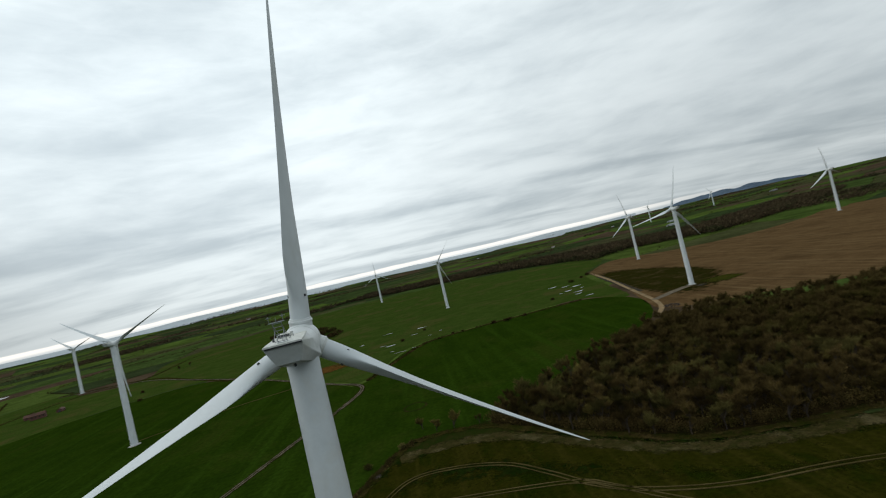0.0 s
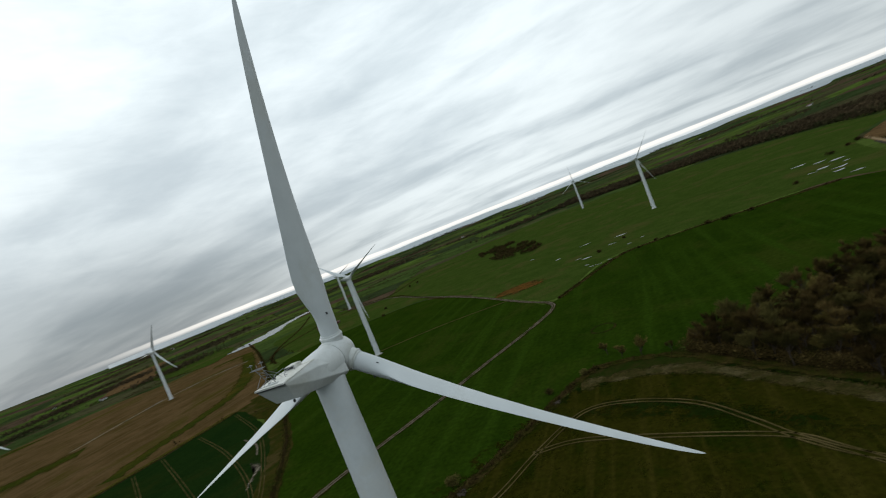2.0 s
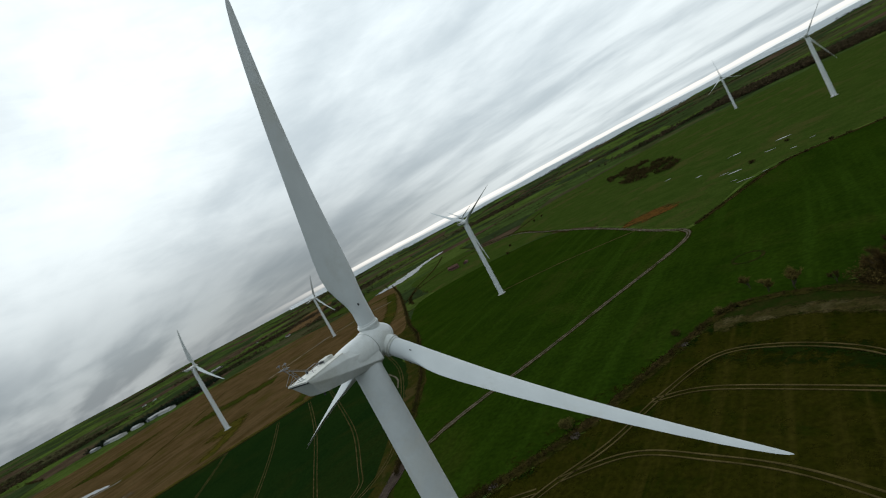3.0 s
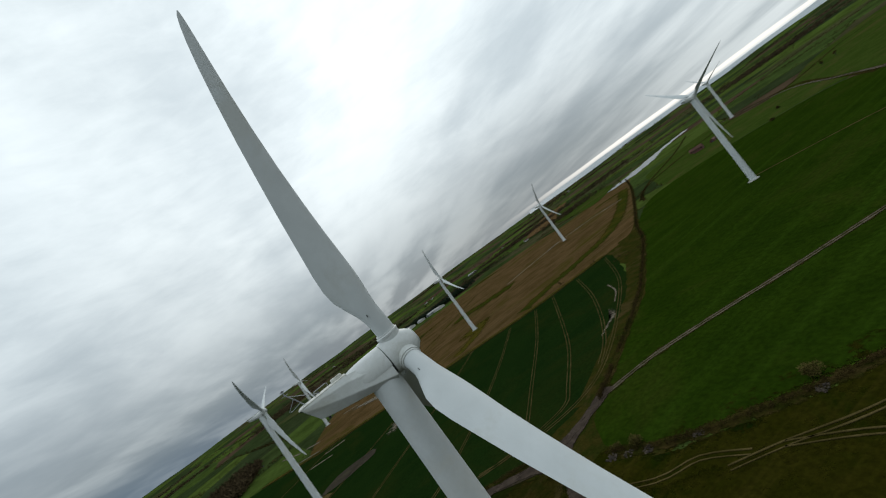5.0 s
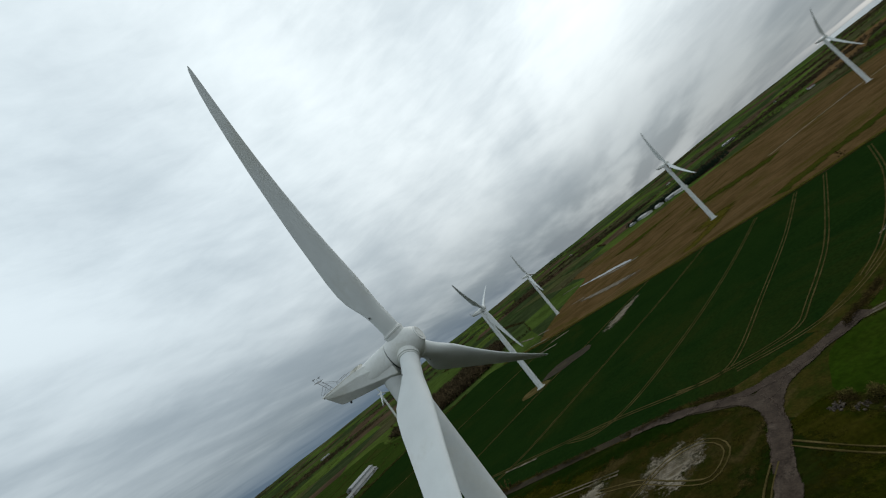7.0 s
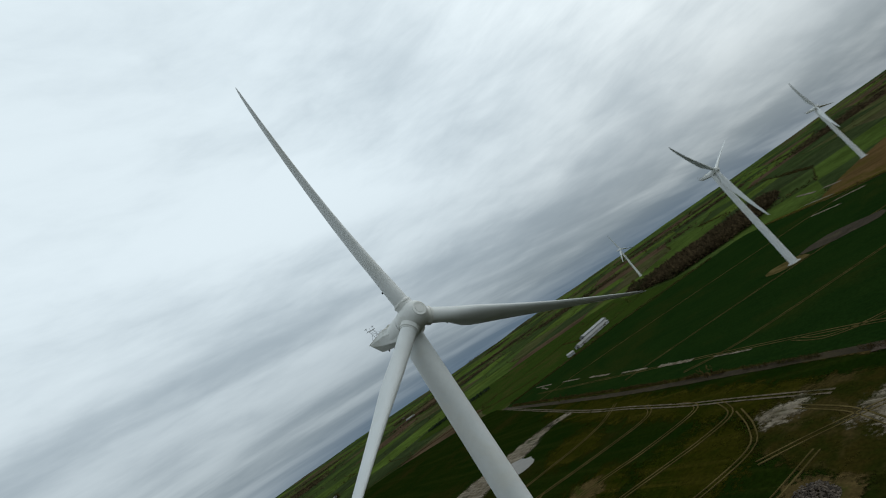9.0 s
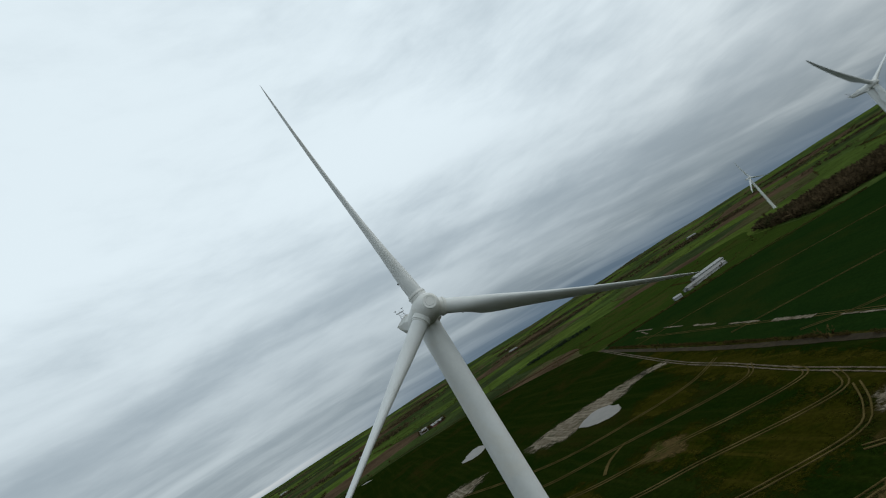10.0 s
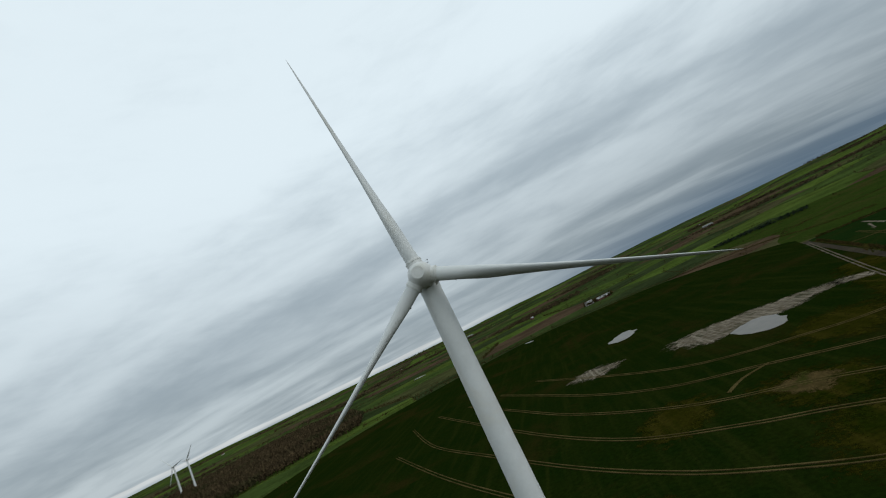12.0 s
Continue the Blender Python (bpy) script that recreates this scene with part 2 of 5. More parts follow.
TRACK_FADE = surface("worn_gravel", (0.1000, 0.0816, 0.0592), (0.0608, 0.0488, 0.0320), (0.0336, 0.0312, 0.0136), 3.5, 0.5, 0.95, 0.4, 0.3, specular=0.05, contrast=0.4, fade=True)
LANE_FADE = surface("muddy_gravel", (0.0480, 0.0350, 0.0260), (0.0300, 0.0215, 0.0160), (0.0660, 0.0500, 0.0380), 5, 0.5, 0.95, 0.4, 0.3, specular=0.05, contrast=0.4, fade=True)
FLOOD = water_like("flood_water", (0.075, 0.072, 0.062), 0.16)
POOL = water_like("muddy_pool", (0.1080, 0.0920, 0.0680), 0.28, 0.7)
SEA = water_like("sea_water", (0.20, 0.26, 0.29), 0.35)
TWIG = surface("bare_twigs", (0.0639, 0.0436, 0.0157), (0.0919, 0.0647, 0.0223), (0.0576, 0.0483, 0.0118), 9, 0.7, 0.95, 0, 1, island=0.3, thing=0.5, specular=0.0)
WOOD_MIX = surface("mixed_bare_twigs", (0.0608, 0.0421, 0.0151), (0.0895, 0.0647, 0.0216), (0.0623, 0.0537, 0.0131), 5, 0.7, 0.95, 0, 1, island=0.4, specular=0.0)
OLIVE_TWIG = surface("mossy_twigs", (0.0612, 0.0519, 0.0161), (0.0867, 0.0731, 0.0229), None, 9, 0.7, 0.95, 0, 1, island=0.3, thing=0.45, specular=0.0)
PALE_TWIG = surface("willow_twigs", (0.1265, 0.1000, 0.0276), (0.1552, 0.1242, 0.0373), None, 5, 0.7, 0.95, 0, 1, island=0.25, thing=0.25, specular=0.0)
BARK = surface("bark", (0.0525, 0.0406, 0.0294), (0.0350, 0.0280, 0.0210), None, 2, 0.3, 0.95, 0.5, 0.2, specular=0.1)
HEDGE = surface("hawthorn_hedge", (0.0352, 0.0256, 0.0094), (0.0544, 0.0384, 0.0146), (0.0240, 0.0288, 0.0062), 6, 0.8, 0.95, 0, 1, island=0.35, specular=0.0)
FIR = surface("evergreen", (0.010, 0.018, 0.010), (0.016, 0.026, 0.012), None, 6, 0.8, 0.95, 0, 1, island=0.3, specular=0.1)
FAR_WOOD = surface("far_woodland", (0.0494, 0.0367, 0.0206), (0.0669, 0.0493, 0.0267), (0.0335, 0.0351, 0.0149), 40, 6, 0.95, 0, 1, island=0.35, specular=0.0)
PATCHWORK = field_colours("far_fields", [(0.0352, 0.0546, 0.0133), (0.0235, 0.0352, 0.0114), (0.0458, 0.0669, 0.0133), (0.0546, 0.0378, 0.0228), (0.0285, 0.0422, 0.0123), (0.0422, 0.0458, 0.0171), (0.0238, 0.0334, 0.0123), (0.0387, 0.0598, 0.0123), (0.0493, 0.0757, 0.0142), (0.0440, 0.0422, 0.0190)])

PAINT = surface("tower_paint", (0.62, 0.65, 0.65), (0.57, 0.60, 0.60), (0.60, 0.61, 0.58), 5, 0.6, 0.42, 0, 0.4, specular=0.4, contrast=0.025)
BLADE = surface("blade_gelcoat", (0.60, 0.63, 0.63), (0.56, 0.59, 0.59), (0.54, 0.56, 0.54), 4, 0.5, 0.6, 0, 0.4, specular=0.3, contrast=0.025)
SHELL = surface("nacelle_shell", (0.60, 0.62, 0.61), (0.55, 0.57, 0.55), (0.48, 0.49, 0.45), 2.2, 0.35, 0.45, 0.03, 0.3, specular=0.4, contrast=0.040)
DECK = surface("weathered_deck", (0.60, 0.60, 0.56), (0.50, 0.50, 0.45), (0.36, 0.36, 0.30), 1.2, 0.25, 0.6, 0.05, 0.2, specular=0.3, contrast=0.100)
SEAM_AND_SHADE = surface("dark_seal_and_shade", (0.035, 0.038, 0.040), (0.05, 0.05, 0.05), None, 1, 0.2, 0.7, 0)
STEEL = surface("galvanised_tube", (0.27, 0.28, 0.29), (0.20, 0.21, 0.22), None, 1, 0.2, 0.5, 0, metal=0.4)
CONCRETE = surface("concrete", (0.34, 0.33, 0.30), (0.27, 0.26, 0.24), None, 2, 0.3, 0.9, 0.3, 0.3)
SHEETS = surface("fibre_cement_roof", (0.27, 0.28, 0.28), (0.21, 0.22, 0.22), (0.18, 0.18, 0.165), 6, 0.7, 0.7, 0.2, 0.8)
WHITE_ROOF = surface("white_sheet_roof", (0.1814, 0.1814, 0.1764), (0.1512, 0.1512, 0.1462), (0.1210, 0.1210, 0.1134), 6, 0.7, 0.6, 0.2, 0.8)
BRICK = surface("red_brick", (0.105, 0.048, 0.034), (0.078, 0.036, 0.026), None, 3, 0.3, 0.9, 0.3, 0.3)
CLAY_TILE = surface("clay_tiles", (0.095, 0.042, 0.028), (0.066, 0.031, 0.022), None, 3, 0.3, 0.9, 0.3, 0.3)
RENDER = surface("white_render", (0.4650, 0.4575, 0.4350), (0.4050, 0.3975, 0.3750), None, 3, 0.4, 0.85, 0.1, 0.4)
PANE = surface("dark_window_glass", (0.02, 0.024, 0.028), (0.03, 0.034, 0.038), None, 2, 0.4, 0.1, 0, specular=0.6)
STONE = surface("rubble_stone", (0.0645, 0.0496, 0.0372), (0.0422, 0.0327, 0.0238), None, 1.5, 0.3, 0.9, 0.4, 0.3, island=0.4)

# ---- mesh helpers ----


def mesh_of(name, verts, faces, material, smooth=False, outward=False):
    me = bpy.data.meshes.new(name)
    me.from_pydata([tuple(v) for v in verts], [], faces)
    if outward:
        bm = bmesh.new()
        bm.from_mesh(me)
        bmesh.ops.recalc_face_normals(bm, faces=bm.faces[:])
        bm.to_mesh(me)
        bm.free()
    me.materials.append(material)
    if smooth:
        me.polygons.foreach_set("use_smooth", [True] * len(me.polygons))
        me.set_sharp_from_angle(angle=radians(38))
    me.update()
    return me


def part(name, mesh, parent=None, label="", m=None):
    ob = new(name, mesh)
    if m is not None:
        ob.matrix_basis = m
    if parent is not None:
        ob.parent = parent
    return tagged(ob, label)


def loft(rings, cap=True):
    """Verts and faces of a skin over closed rings with equally many points."""
    n = len(rings[0])
    verts = [p for ring in rings for p in ring]
    faces = [(i * n + j, i * n + (j + 1) % n, (i + 1) * n + (j + 1) % n, (i + 1) * n + j) for i in range(len(rings) - 1) for j in range(n)]
    if cap:
        faces += [tuple(range(n - 1, -1, -1)), tuple(range((len(rings) - 1) * n, len(rings) * n))]
    return verts, faces


def joined(*pieces):
    verts, faces = [], []
    for v, f in pieces:
        base = len(verts)
        verts += list(v)
        faces += [tuple(i + base for i in face) for face in f]
    return verts, faces


def ring_xy(r, z, n=32, cx=0.0, cy=0.0):
    return [Vector((cx + r * math.cos(2 * math.pi * k / n), cy + r * math.sin(2 * math.pi * k / n), z)) for k in range(n)]


def ring_xz(r, y, n=32, cz=0.0):
    return [Vector((r * math.cos(2 * math.pi * k / n), y, cz - r * math.sin(2 * math.pi * k / n))) for k in range(n)]


def box(x0, x1, y0, y1, z0, z1, bevel=0.0):
    bm = bmesh.new()
    bmesh.ops.create_cube(bm, size=1.0, matrix=Matrix.Translation(((x0 + x1) / 2, (y0 + y1) / 2, (z0 + z1) / 2)) @ Matrix.Diagonal((x1 - x0, y1 - y0, z1 - z0, 1)))
    if bevel:
        bmesh.ops.bevel(bm, geom=bm.edges[:], offset=bevel, segments=2, affect="EDGES")
    bm.verts.index_update()
    out = [v.co.copy() for v in bm.verts], [tuple(v.index for v in f.verts) for f in bm.faces]
    bm.free()
    return out


def tube(points, r0, r1=None, sides=6):
    """A round bar along points, tapering from r0 to r1."""
    r1 = r0 if r1 is None else r1
    pts = [Vector(p) for p in points]
    rings = []
    for i, p in enumerate(pts):
        d = (pts[min(i + 1, len(pts) - 1)] - pts[max(i - 1, 0)]).normalized()
        a = d.cross(Vector((0.31, 0.2, 0.93)) if abs(d.z) < 0.9 else Vector((1, 0.1, 0))).normalized()
        b = d.cross(a)
        r = r0 + (r1 - r0) * i / max(len(pts) - 1, 1)
        rings.append([p + a * (r * math.cos(2 * math.pi * k / sides)) + b * (r * math.sin(2 * math.pi * k / sides)) for k in range(sides)])
    return loft(rings)


def curve(points, step=6.0, closed=False):
    """A smooth line through points, in steps of about step metres."""
    pts = [Vector((*p[:2], 0)) for p in points]
    n, out = len(pts), []
    for i in range(n if closed else n - 1):
        if closed:
            p0, p1, p2, p3 = (pts[(i + k) % n] for k in (-1, 0, 1, 2))
        else:
            p0, p1, p2, p3 = pts[max(i - 1, 0)], pts[i], pts[i + 1], pts[min(i + 2, n - 1)]
        m = max(2, int((p2 - p1).length / step))
        for k in range(m):
            t = k / m
            out.append(0.5 * (2 * p1 + (p2 - p0) * t + (2 * p0 - 5 * p1 + 4 * p2 - p3) * t * t + (3 * p1 - p0 - 3 * p2 + p3) * t ** 3))
    return out if closed else out + [pts[-1]]


def smoothstep(a, b, v):
    t = min(max((v - a) / (b - a), 0.0), 1.0)
    return t * t * (3 - 2 * t)


def height(x, y):
    """The land is flat for a kilometre and rises gently to low hills."""
    r = math.hypot(x, y)
    if r < 1000:
        return 0.0
    hills = noise.noise(Vector((x * 0.0011, y * 0.0011, 3.1))) + 0.5 * noise.noise(Vector((x * 0.0031, y * 0.0031, 7.7)))
    return 52 * smoothstep(1000, 4900, r) + 16 * hills * smoothstep(1200, 3600, r)


def patch(name, outline, z, material, label="", category="field", wobble=1.5, step=8.0, curved=True):
    """A field, pool or bare place: a low slab with a slightly uneven edge."""
    pts = curve(outline, step, True) if curved else [Vector((*p, 0)) for p in outline]
    rim = []
    for p in pts:
        s = noise.noise_vector(Vector((p.x * 0.13, p.y * 0.13, z * 9))) * wobble
        q = p + Vector((s.x, s.y, 0))
        rim.append(Vector((q.x, q.y, z + height(q.x, q.y))))
    n = len(rim)
    if sum(rim[k - 1].x * rim[k].y - rim[k].x * rim[k - 1].y for k in range(n)) < 0:
        rim.reverse()
    flat, _, tris, *_ = geometry.delaunay_2d_cdt([p.xy for p in rim], [], [list(range(n))], 1, 0.001)
    verts = [Vector((q.x, q.y, z + height(q.x, q.y))) for q in flat]
    base = len(verts)
    verts += rim + [p - Vector((0, 0, z + 0.3)) for p in rim]
    faces = [tuple(t) for t in tris] + [(base + (k + 1) % n, base + k, base + n + k, base + n + (k + 1) % n) for k in range(n)]
    me = bpy.data.meshes.new(name)
    me.from_pydata(verts, [], faces)
    me.materials.append(material)
    return tagged(new(name, me), label, category, kind="structure")


def soft_patch(name, outline, z, material, label="", category="bare ground", wobble=3.0, core=0.45):
    """A bare or weedy place that frays into what lies round it."""
    pts = curve(outline, 4.0, True)
    mid = sum(pts, Vector((0, 0, 0))) / len(pts)
    outer = []
    for p in pts:
        s = noise.noise_vector(Vector((p.x * 0.13, p.y * 0.13, z * 9))) * wobble
        outer.append(mid + (p - mid) * 1.25 + Vector((s.x, s.y, 0)))
    n = len(outer)
    verts = [Vector((p.x, p.y, z)) for p in outer] + [Vector((*(mid + (p - mid) * core).xy, z)) for p in outer] + [Vector((mid.x, mid.y, z))]
    faces = [(i, (i + 1) % n, n + (i + 1) % n, n + i) for i in range(n)] + [(n + i, n + (i + 1) % n, 2 * n) for i in range(n)]
    me = mesh_of(name, verts, faces, material)
    inner = me.attributes.new("inner", "FLOAT", "POINT")
    inner.data.foreach_set("value", [0.0] * n + [1.1] * (n + 1))
    return tagged(new(name, me), label, category, kind="structure")


def ribbon(points, width, z, wobble=0.25, step=4.0, shift=0.0):
    """Verts and faces of a low strip of ground along a line."""
    line = curve(points, step)
    verts, faces = [], []
    for i, p in enumerate(line):
        d = (line[min(i + 1, len(line) - 1)] - line[max(i - 1, 0)]).normalized()
        side = Vector((d.y, -d.x, 0))
        wide = width * (1 + wobble * noise.noise(Vector((p.x * 0.11, p.y * 0.11, 1.7 + shift))))
        for s in (-0.5, 0.5):
            q = p + side * (s * wide + shift)
            top = z + height(q.x, q.y)
            verts += [Vector((q.x, q.y, top)), Vector((q.x, q.y, top - z - 0.3))]
    for i in range(len(line) - 1):
        a, b = 4 * i, 4 * i + 4
        faces += [(a, a + 2, b + 2, b), (a + 1, a, b, b + 1), (a + 2, a + 3, b + 3, b + 2)]
    return verts, faces


def soft_track(name, points, width, z, material, label, category="track", shift=0.0, firm=0.35):
    """A worn strip that frays at both sides."""
    line = curve(points, 3.0)
    verts, faces = [], []
    for i, p in enumerate(line):
        d = (line[min(i + 1, len(line) - 1)] - line[max(i - 1, 0)]).normalized()
        side = Vector((d.y, -d.x, 0))
        wide = width * (1 + 0.35 * noise.noise(Vector((p.x * 0.11, p.y * 0.11, 1.7 + z))))
        for s in (-0.62, -0.5 * firm, 0.5 * firm, 0.62):
            q = p + side * (s * wide + shift)
            verts.append(Vector((q.x, q.y, z + height(q.x, q.y))))
    for i in range(len(line) - 1):
        a, b = 4 * i, 4 * i + 4
        faces += [(a + j, a + j + 1, b + j + 1, b + j) for j in range(3)]
    me = mesh_of(name, verts, faces, material)
    inner = me.attributes.new("inner", "FLOAT", "POINT")
    inner.data.foreach_set("value", [0.0, 1.1, 1.1, 0.0] * len(line))
    return tagged(new(name, me), label, category, kind="structure")


def track(name, points, width, z, material, label, category="track"):
    return tagged(new(name, mesh_of(name, *ribbon(points, width, z), material)), label, category, kind="structure")


def wheel_tracks(points, z=0.36, gauge=2.0, width=0.7, label="pale wheel ruts pressed through the crop"):
    pair = joined(ribbon(points, width, z, 0.5, 3.0, -gauge / 2), ribbon(points, width, z, 0.5, 3.0, gauge / 2))
    return tagged(new("wheel_tracks", mesh_of("wheel_tracks", *pair, RUT)), label, "wheel tracks", "tramlines in the fields", "structure")


def tufts(places, sizes, blades, rng, flat=1.0, lean=0.6, fine=1.0):
    """Verts and faces of many ragged clumps of narrow leaves or twigs. places: n x 3."""
    n = len(places)
    centre = np.repeat(places, blades, axis=0)
    size = np.repeat(sizes, blades)[:, None]
    d = rng.normal(size=(n * blades, 3))
    d /= np.linalg.norm(d, axis=1)[:, None]
    d *= rng.random((n * blades, 1)) ** 0.45
    root = centre + d * size * np.array([0.5, 0.5, 0.42 * flat]) + np.array([0, 0, 0.42]) * size * flat
    tip_way = np.stack([d[:, 0] * lean, d[:, 1] * lean, np.abs(d[:, 2]) * 0.5 + 0.45], 1) + rng.normal(size=d.shape) * 0.3
    side = np.cross(tip_way, rng.normal(size=d.shape))
    side /= np.linalg.norm(side, axis=1)[:, None] + 1e-9
    reach = size * fine * (0.22 + 0.25 * rng.random((n * blades, 1)))
    verts = np.stack([root - side * reach * 0.3, root + side * reach * 0.3, root + tip_way * reach], 1).reshape(-1, 3)
    faces = np.arange(len(verts)).reshape(-1, 3)
    return verts, faces


def array_mesh(name, verts, faces, material):
    me = bpy.data.meshes.new(name)
    me.vertices.add(len(verts))
    me.vertices.foreach_set("co", np.asarray(verts, np.float32).ravel())
    k = faces.shape[1]
    me.loops.add(faces.size)
    me.loops.foreach_set("vertex_index", faces.astype(np.int32).ravel())
    me.polygons.add(len(faces))
    me.polygons.foreach_set("loop_start", np.arange(0, faces.size, k, dtype=np.int32))
    me.materials.append(material)
    me.update(calc_edges=True)
    me.validate()
    return me


def hedge(points, tall=2.2, wide=2.0, gaps=0.06, label="bare brown hawthorn hedge along a field edge", material=HEDGE, blades=80, seed=1, name="hedge", verge=4.0, fine=0.45):
    rng = np.random.default_rng(seed)
    line = curve(points, 0.8)
    places, sizes = [], []
    for p in line:
        if noise.noise(Vector((p.x * 0.05, p.y * 0.05, seed))) < -0.5 + gaps or rng.random() < gaps:
            continue
        s = tall * (0.75 + 0.5 * rng.random()) * (1 + 0.3 * noise.noise(Vector((p.x * 0.09, p.y * 0.09, seed + 5))))
        q = p + Vector((rng.normal() * wide * 0.22, rng.normal() * wide * 0.22, 0))
        places.append((q.x, q.y, height(q.x, q.y)))
        sizes.append(s)
    if verge:
        soft_track("verge", points, verge * 1.5, 0.25, VERGE_FADE, "dark rank grass along the foot of a hedge", "verge")
    v, f = tufts(np.array(places), np.array(sizes), blades, rng, fine=fine)
    return tagged(new(name, array_mesh(name, v, f, material)), label, "hedge", "hedges between the fields")


def inside(x, y, poly):
    hit, n = False, len(poly)
    for i in range(n):
        (x1, y1), (x2, y2) = poly[i][:2], poly[(i + 1) % n][:2]
        if (y1 > y) != (y2 > y) and x < (x2 - x1) * (y - y1) / (y2 - y1) + x1:
            hit = not hit
    return hit


def scatter(poly, gap, rng):
    xs, ys = [p[0] for p in poly], [p[1] for p in poly]
    out = []
    for gx in np.arange(min(xs), max(xs), gap):
        for gy in np.arange(min(ys), max(ys), gap):
            x, y = gx + rng.uniform(-0.45, 0.45) * gap, gy + rng.uniform(-0.45, 0.45) * gap
            if inside(x, y, poly):
                out.append((x, y))
    return out


# ---- the land ----


def build_ground():
    radii = [0, 60, 140, 240, 360, 500, 660, 820, 1000] + list(np.linspace(1100, 4950, 46))
    n = 144
    verts, faces = [Vector((0, 0, 0))], []
    for r in radii[1:]:
        for k in range(n):
            x, y = r * math.sin(2 * math.pi * k / n), r * math.cos(2 * math.pi * k / n)
            verts.append(Vector((x, y, height(x, y))))
    faces += [(0, 1 + (k + 1) % n, 1 + k) for k in range(n)]
    for i in range(len(radii) - 2):
        a, b = 1 + i * n, 1 + (i + 1) * n
        faces += [(a + k, a + (k + 1) % n, b + (k + 1) % n, b + k) for k in range(n)]
    return tagged(new("ground", mesh_of("ground", verts, faces, PASTURE)), "green pasture land reaching to low hills", "ground", kind="structure")


build_ground()

MAIN_FIELD = [(-130, 69), (-187, 146), (-228, 191), (-305, 266), (-384, 336), (-449, 431), (-387, 512), (-277, 549), (-161, 451), (-71, 347), (-38, 321), (8, 423), (114, 447), (207, 449), (237, 378), (196, 286), (103, 218), (41, 174), (15, 170), (-1, 168), (-11, 158), (-28, 126), (-45, 95), (-61, 75), (-78, 58), (-95, 50), (-110, 52)]
CROP_FIELD = [(-137, 48), (-139, 66), (-153, 93), (-192, 141), (-255, 197), (-348, 252), (-354, 223), (-372, 153), (-402, 94), (-431, 40), (-474, -36), (-521, -119), (-574, -192), (-591, -234), (-519, -280), (-463, -327), (-390, -366), (-269, -414), (-226, -283), (-186, -158), (-165, -74), (-154, -30), (-145, 4), (-134, 29)]
STUBBLE_FIELD = [(-353, 252), (-368, 308), (-497, 429), (-697, 603), (-909, 768), (-967, 587), (-1191, 527), (-1222, 403), (-1200, 246), (-1202, 45), (-1160, -91), (-918, -53), (-733, -99), (-530, -117), (-482, -36), (-438, 35), (-408, 94), (-378, 153), (-360, 216)]
NEAR_FIELD = [(-109, 29), (-78, 52), (-62, 70), (-46, 88), (-28, 120), (-10, 152), (15, 158), (46, 150), (68, 132), (100, 103), (134, 93), (186, 80), (330, 43), (378, -201), (308, -559), (50, -741), (-85, -721), (-191, -653), (-274, -491), (-263, -414), (-222, -287), (-182, -162), (-161, -78), (-151, -32), (-142, 0), (-124, 22)]
PLOUGH_FIELD = [(225, 303), (227, 340), (241, 382), (268, 466), (310, 630), (334, 703), (428, 809), (509, 733), (623, 692), (782, 725), (924, 797), (1153, 863), (1018, 458), (607, 272), (383, 247), (280, 277)]
WOOD = [(38, 166), (58, 144), (84, 120), (105, 103), (134, 96), (158, 91), (234, 72), (311, 52), (351, 210), (303, 225), (259, 245), (218, 266), (181, 261), (135, 232), (81, 196), (47, 178)]
WEST_WOOD = [(-565, -324), (-597, -286), (-660, -232), (-818, -242), (-913, -293), (-786, -411), (-673, -493), (-621, -418)]
SOUTH_WOOD = [(353, -658), (438, -857), (645, -1183), (961, -1344), (1200, -1099), (799, -561), (482, -499)]
NORTH_BELT = [(-199, 1592), (105, 1413), (290, 1307), (411, 1081), (448, 929), (563, 990), (712, 870), (1119, 1003), (1465, 1240), (1316, 1354), (1002, 1201), (771, 1105), (594, 1278), (379, 1443), (149, 1610), (-128, 1770)]
NORTH_PASTURE = [(-441, 457), (-383, 521), (-277, 557), (-160, 461), (-71, 354), (-36, 331), (6, 431), (115, 454), (209, 457), (240, 401), (269, 501), (316, 687), (421, 841), (442, 922), (409, 1067), (289, 1294), (104, 1399), (-200, 1579), (-404, 1329), (-521, 996), (-462, 763), (-554, 750), (-640, 826), (-705, 676), (-576, 552)]
NEAR = [NORTH_PASTURE, MAIN_FIELD, CROP_FIELD, STUBBLE_FIELD, NEAR_FIELD, PLOUGH_FIELD, WOOD, WEST_WOOD, SOUTH_WOOD, NORTH_BELT]

patch("field", NORTH_PASTURE, 0.09, PASTURE, "olive green pasture with wet places and scrub")
patch("field", MAIN_FIELD, 0.12, GRASS, "smooth dark green meadow beside the gravel track")
patch("field", CROP_FIELD, 0.14, CROP, "dark green winter crop with wheel ruts")
patch("field", STUBBLE_FIELD, 0.13, STUBBLE, "tan brown stubble field with yellowing edges")
patch("field", NEAR_FIELD, 0.11, THIN_CROP, "thin brownish green crop with bare muddy places")
patch("field", PLOUGH_FIELD, 0.12, PLOUGH, "brown ploughed field beside the wood")
soft_patch("weedy_ground", [(317, 614), (353, 596), (369, 469), (333, 393), (295, 361), (269, 374), (276, 457)], 0.2, ROUGH_FADE, "weedy green and brown ground round a turbine", "field", core=0.7)
SOUTH_PASTURE = [(-272, -425), (-385, -380), (-463, -342), (-545, -285), (-560, -330), (-615, -425), (-668, -500), (-760, -600), (-620, -760), (-420, -840), (-300, -800), (-330, -600), (-285, -500)]
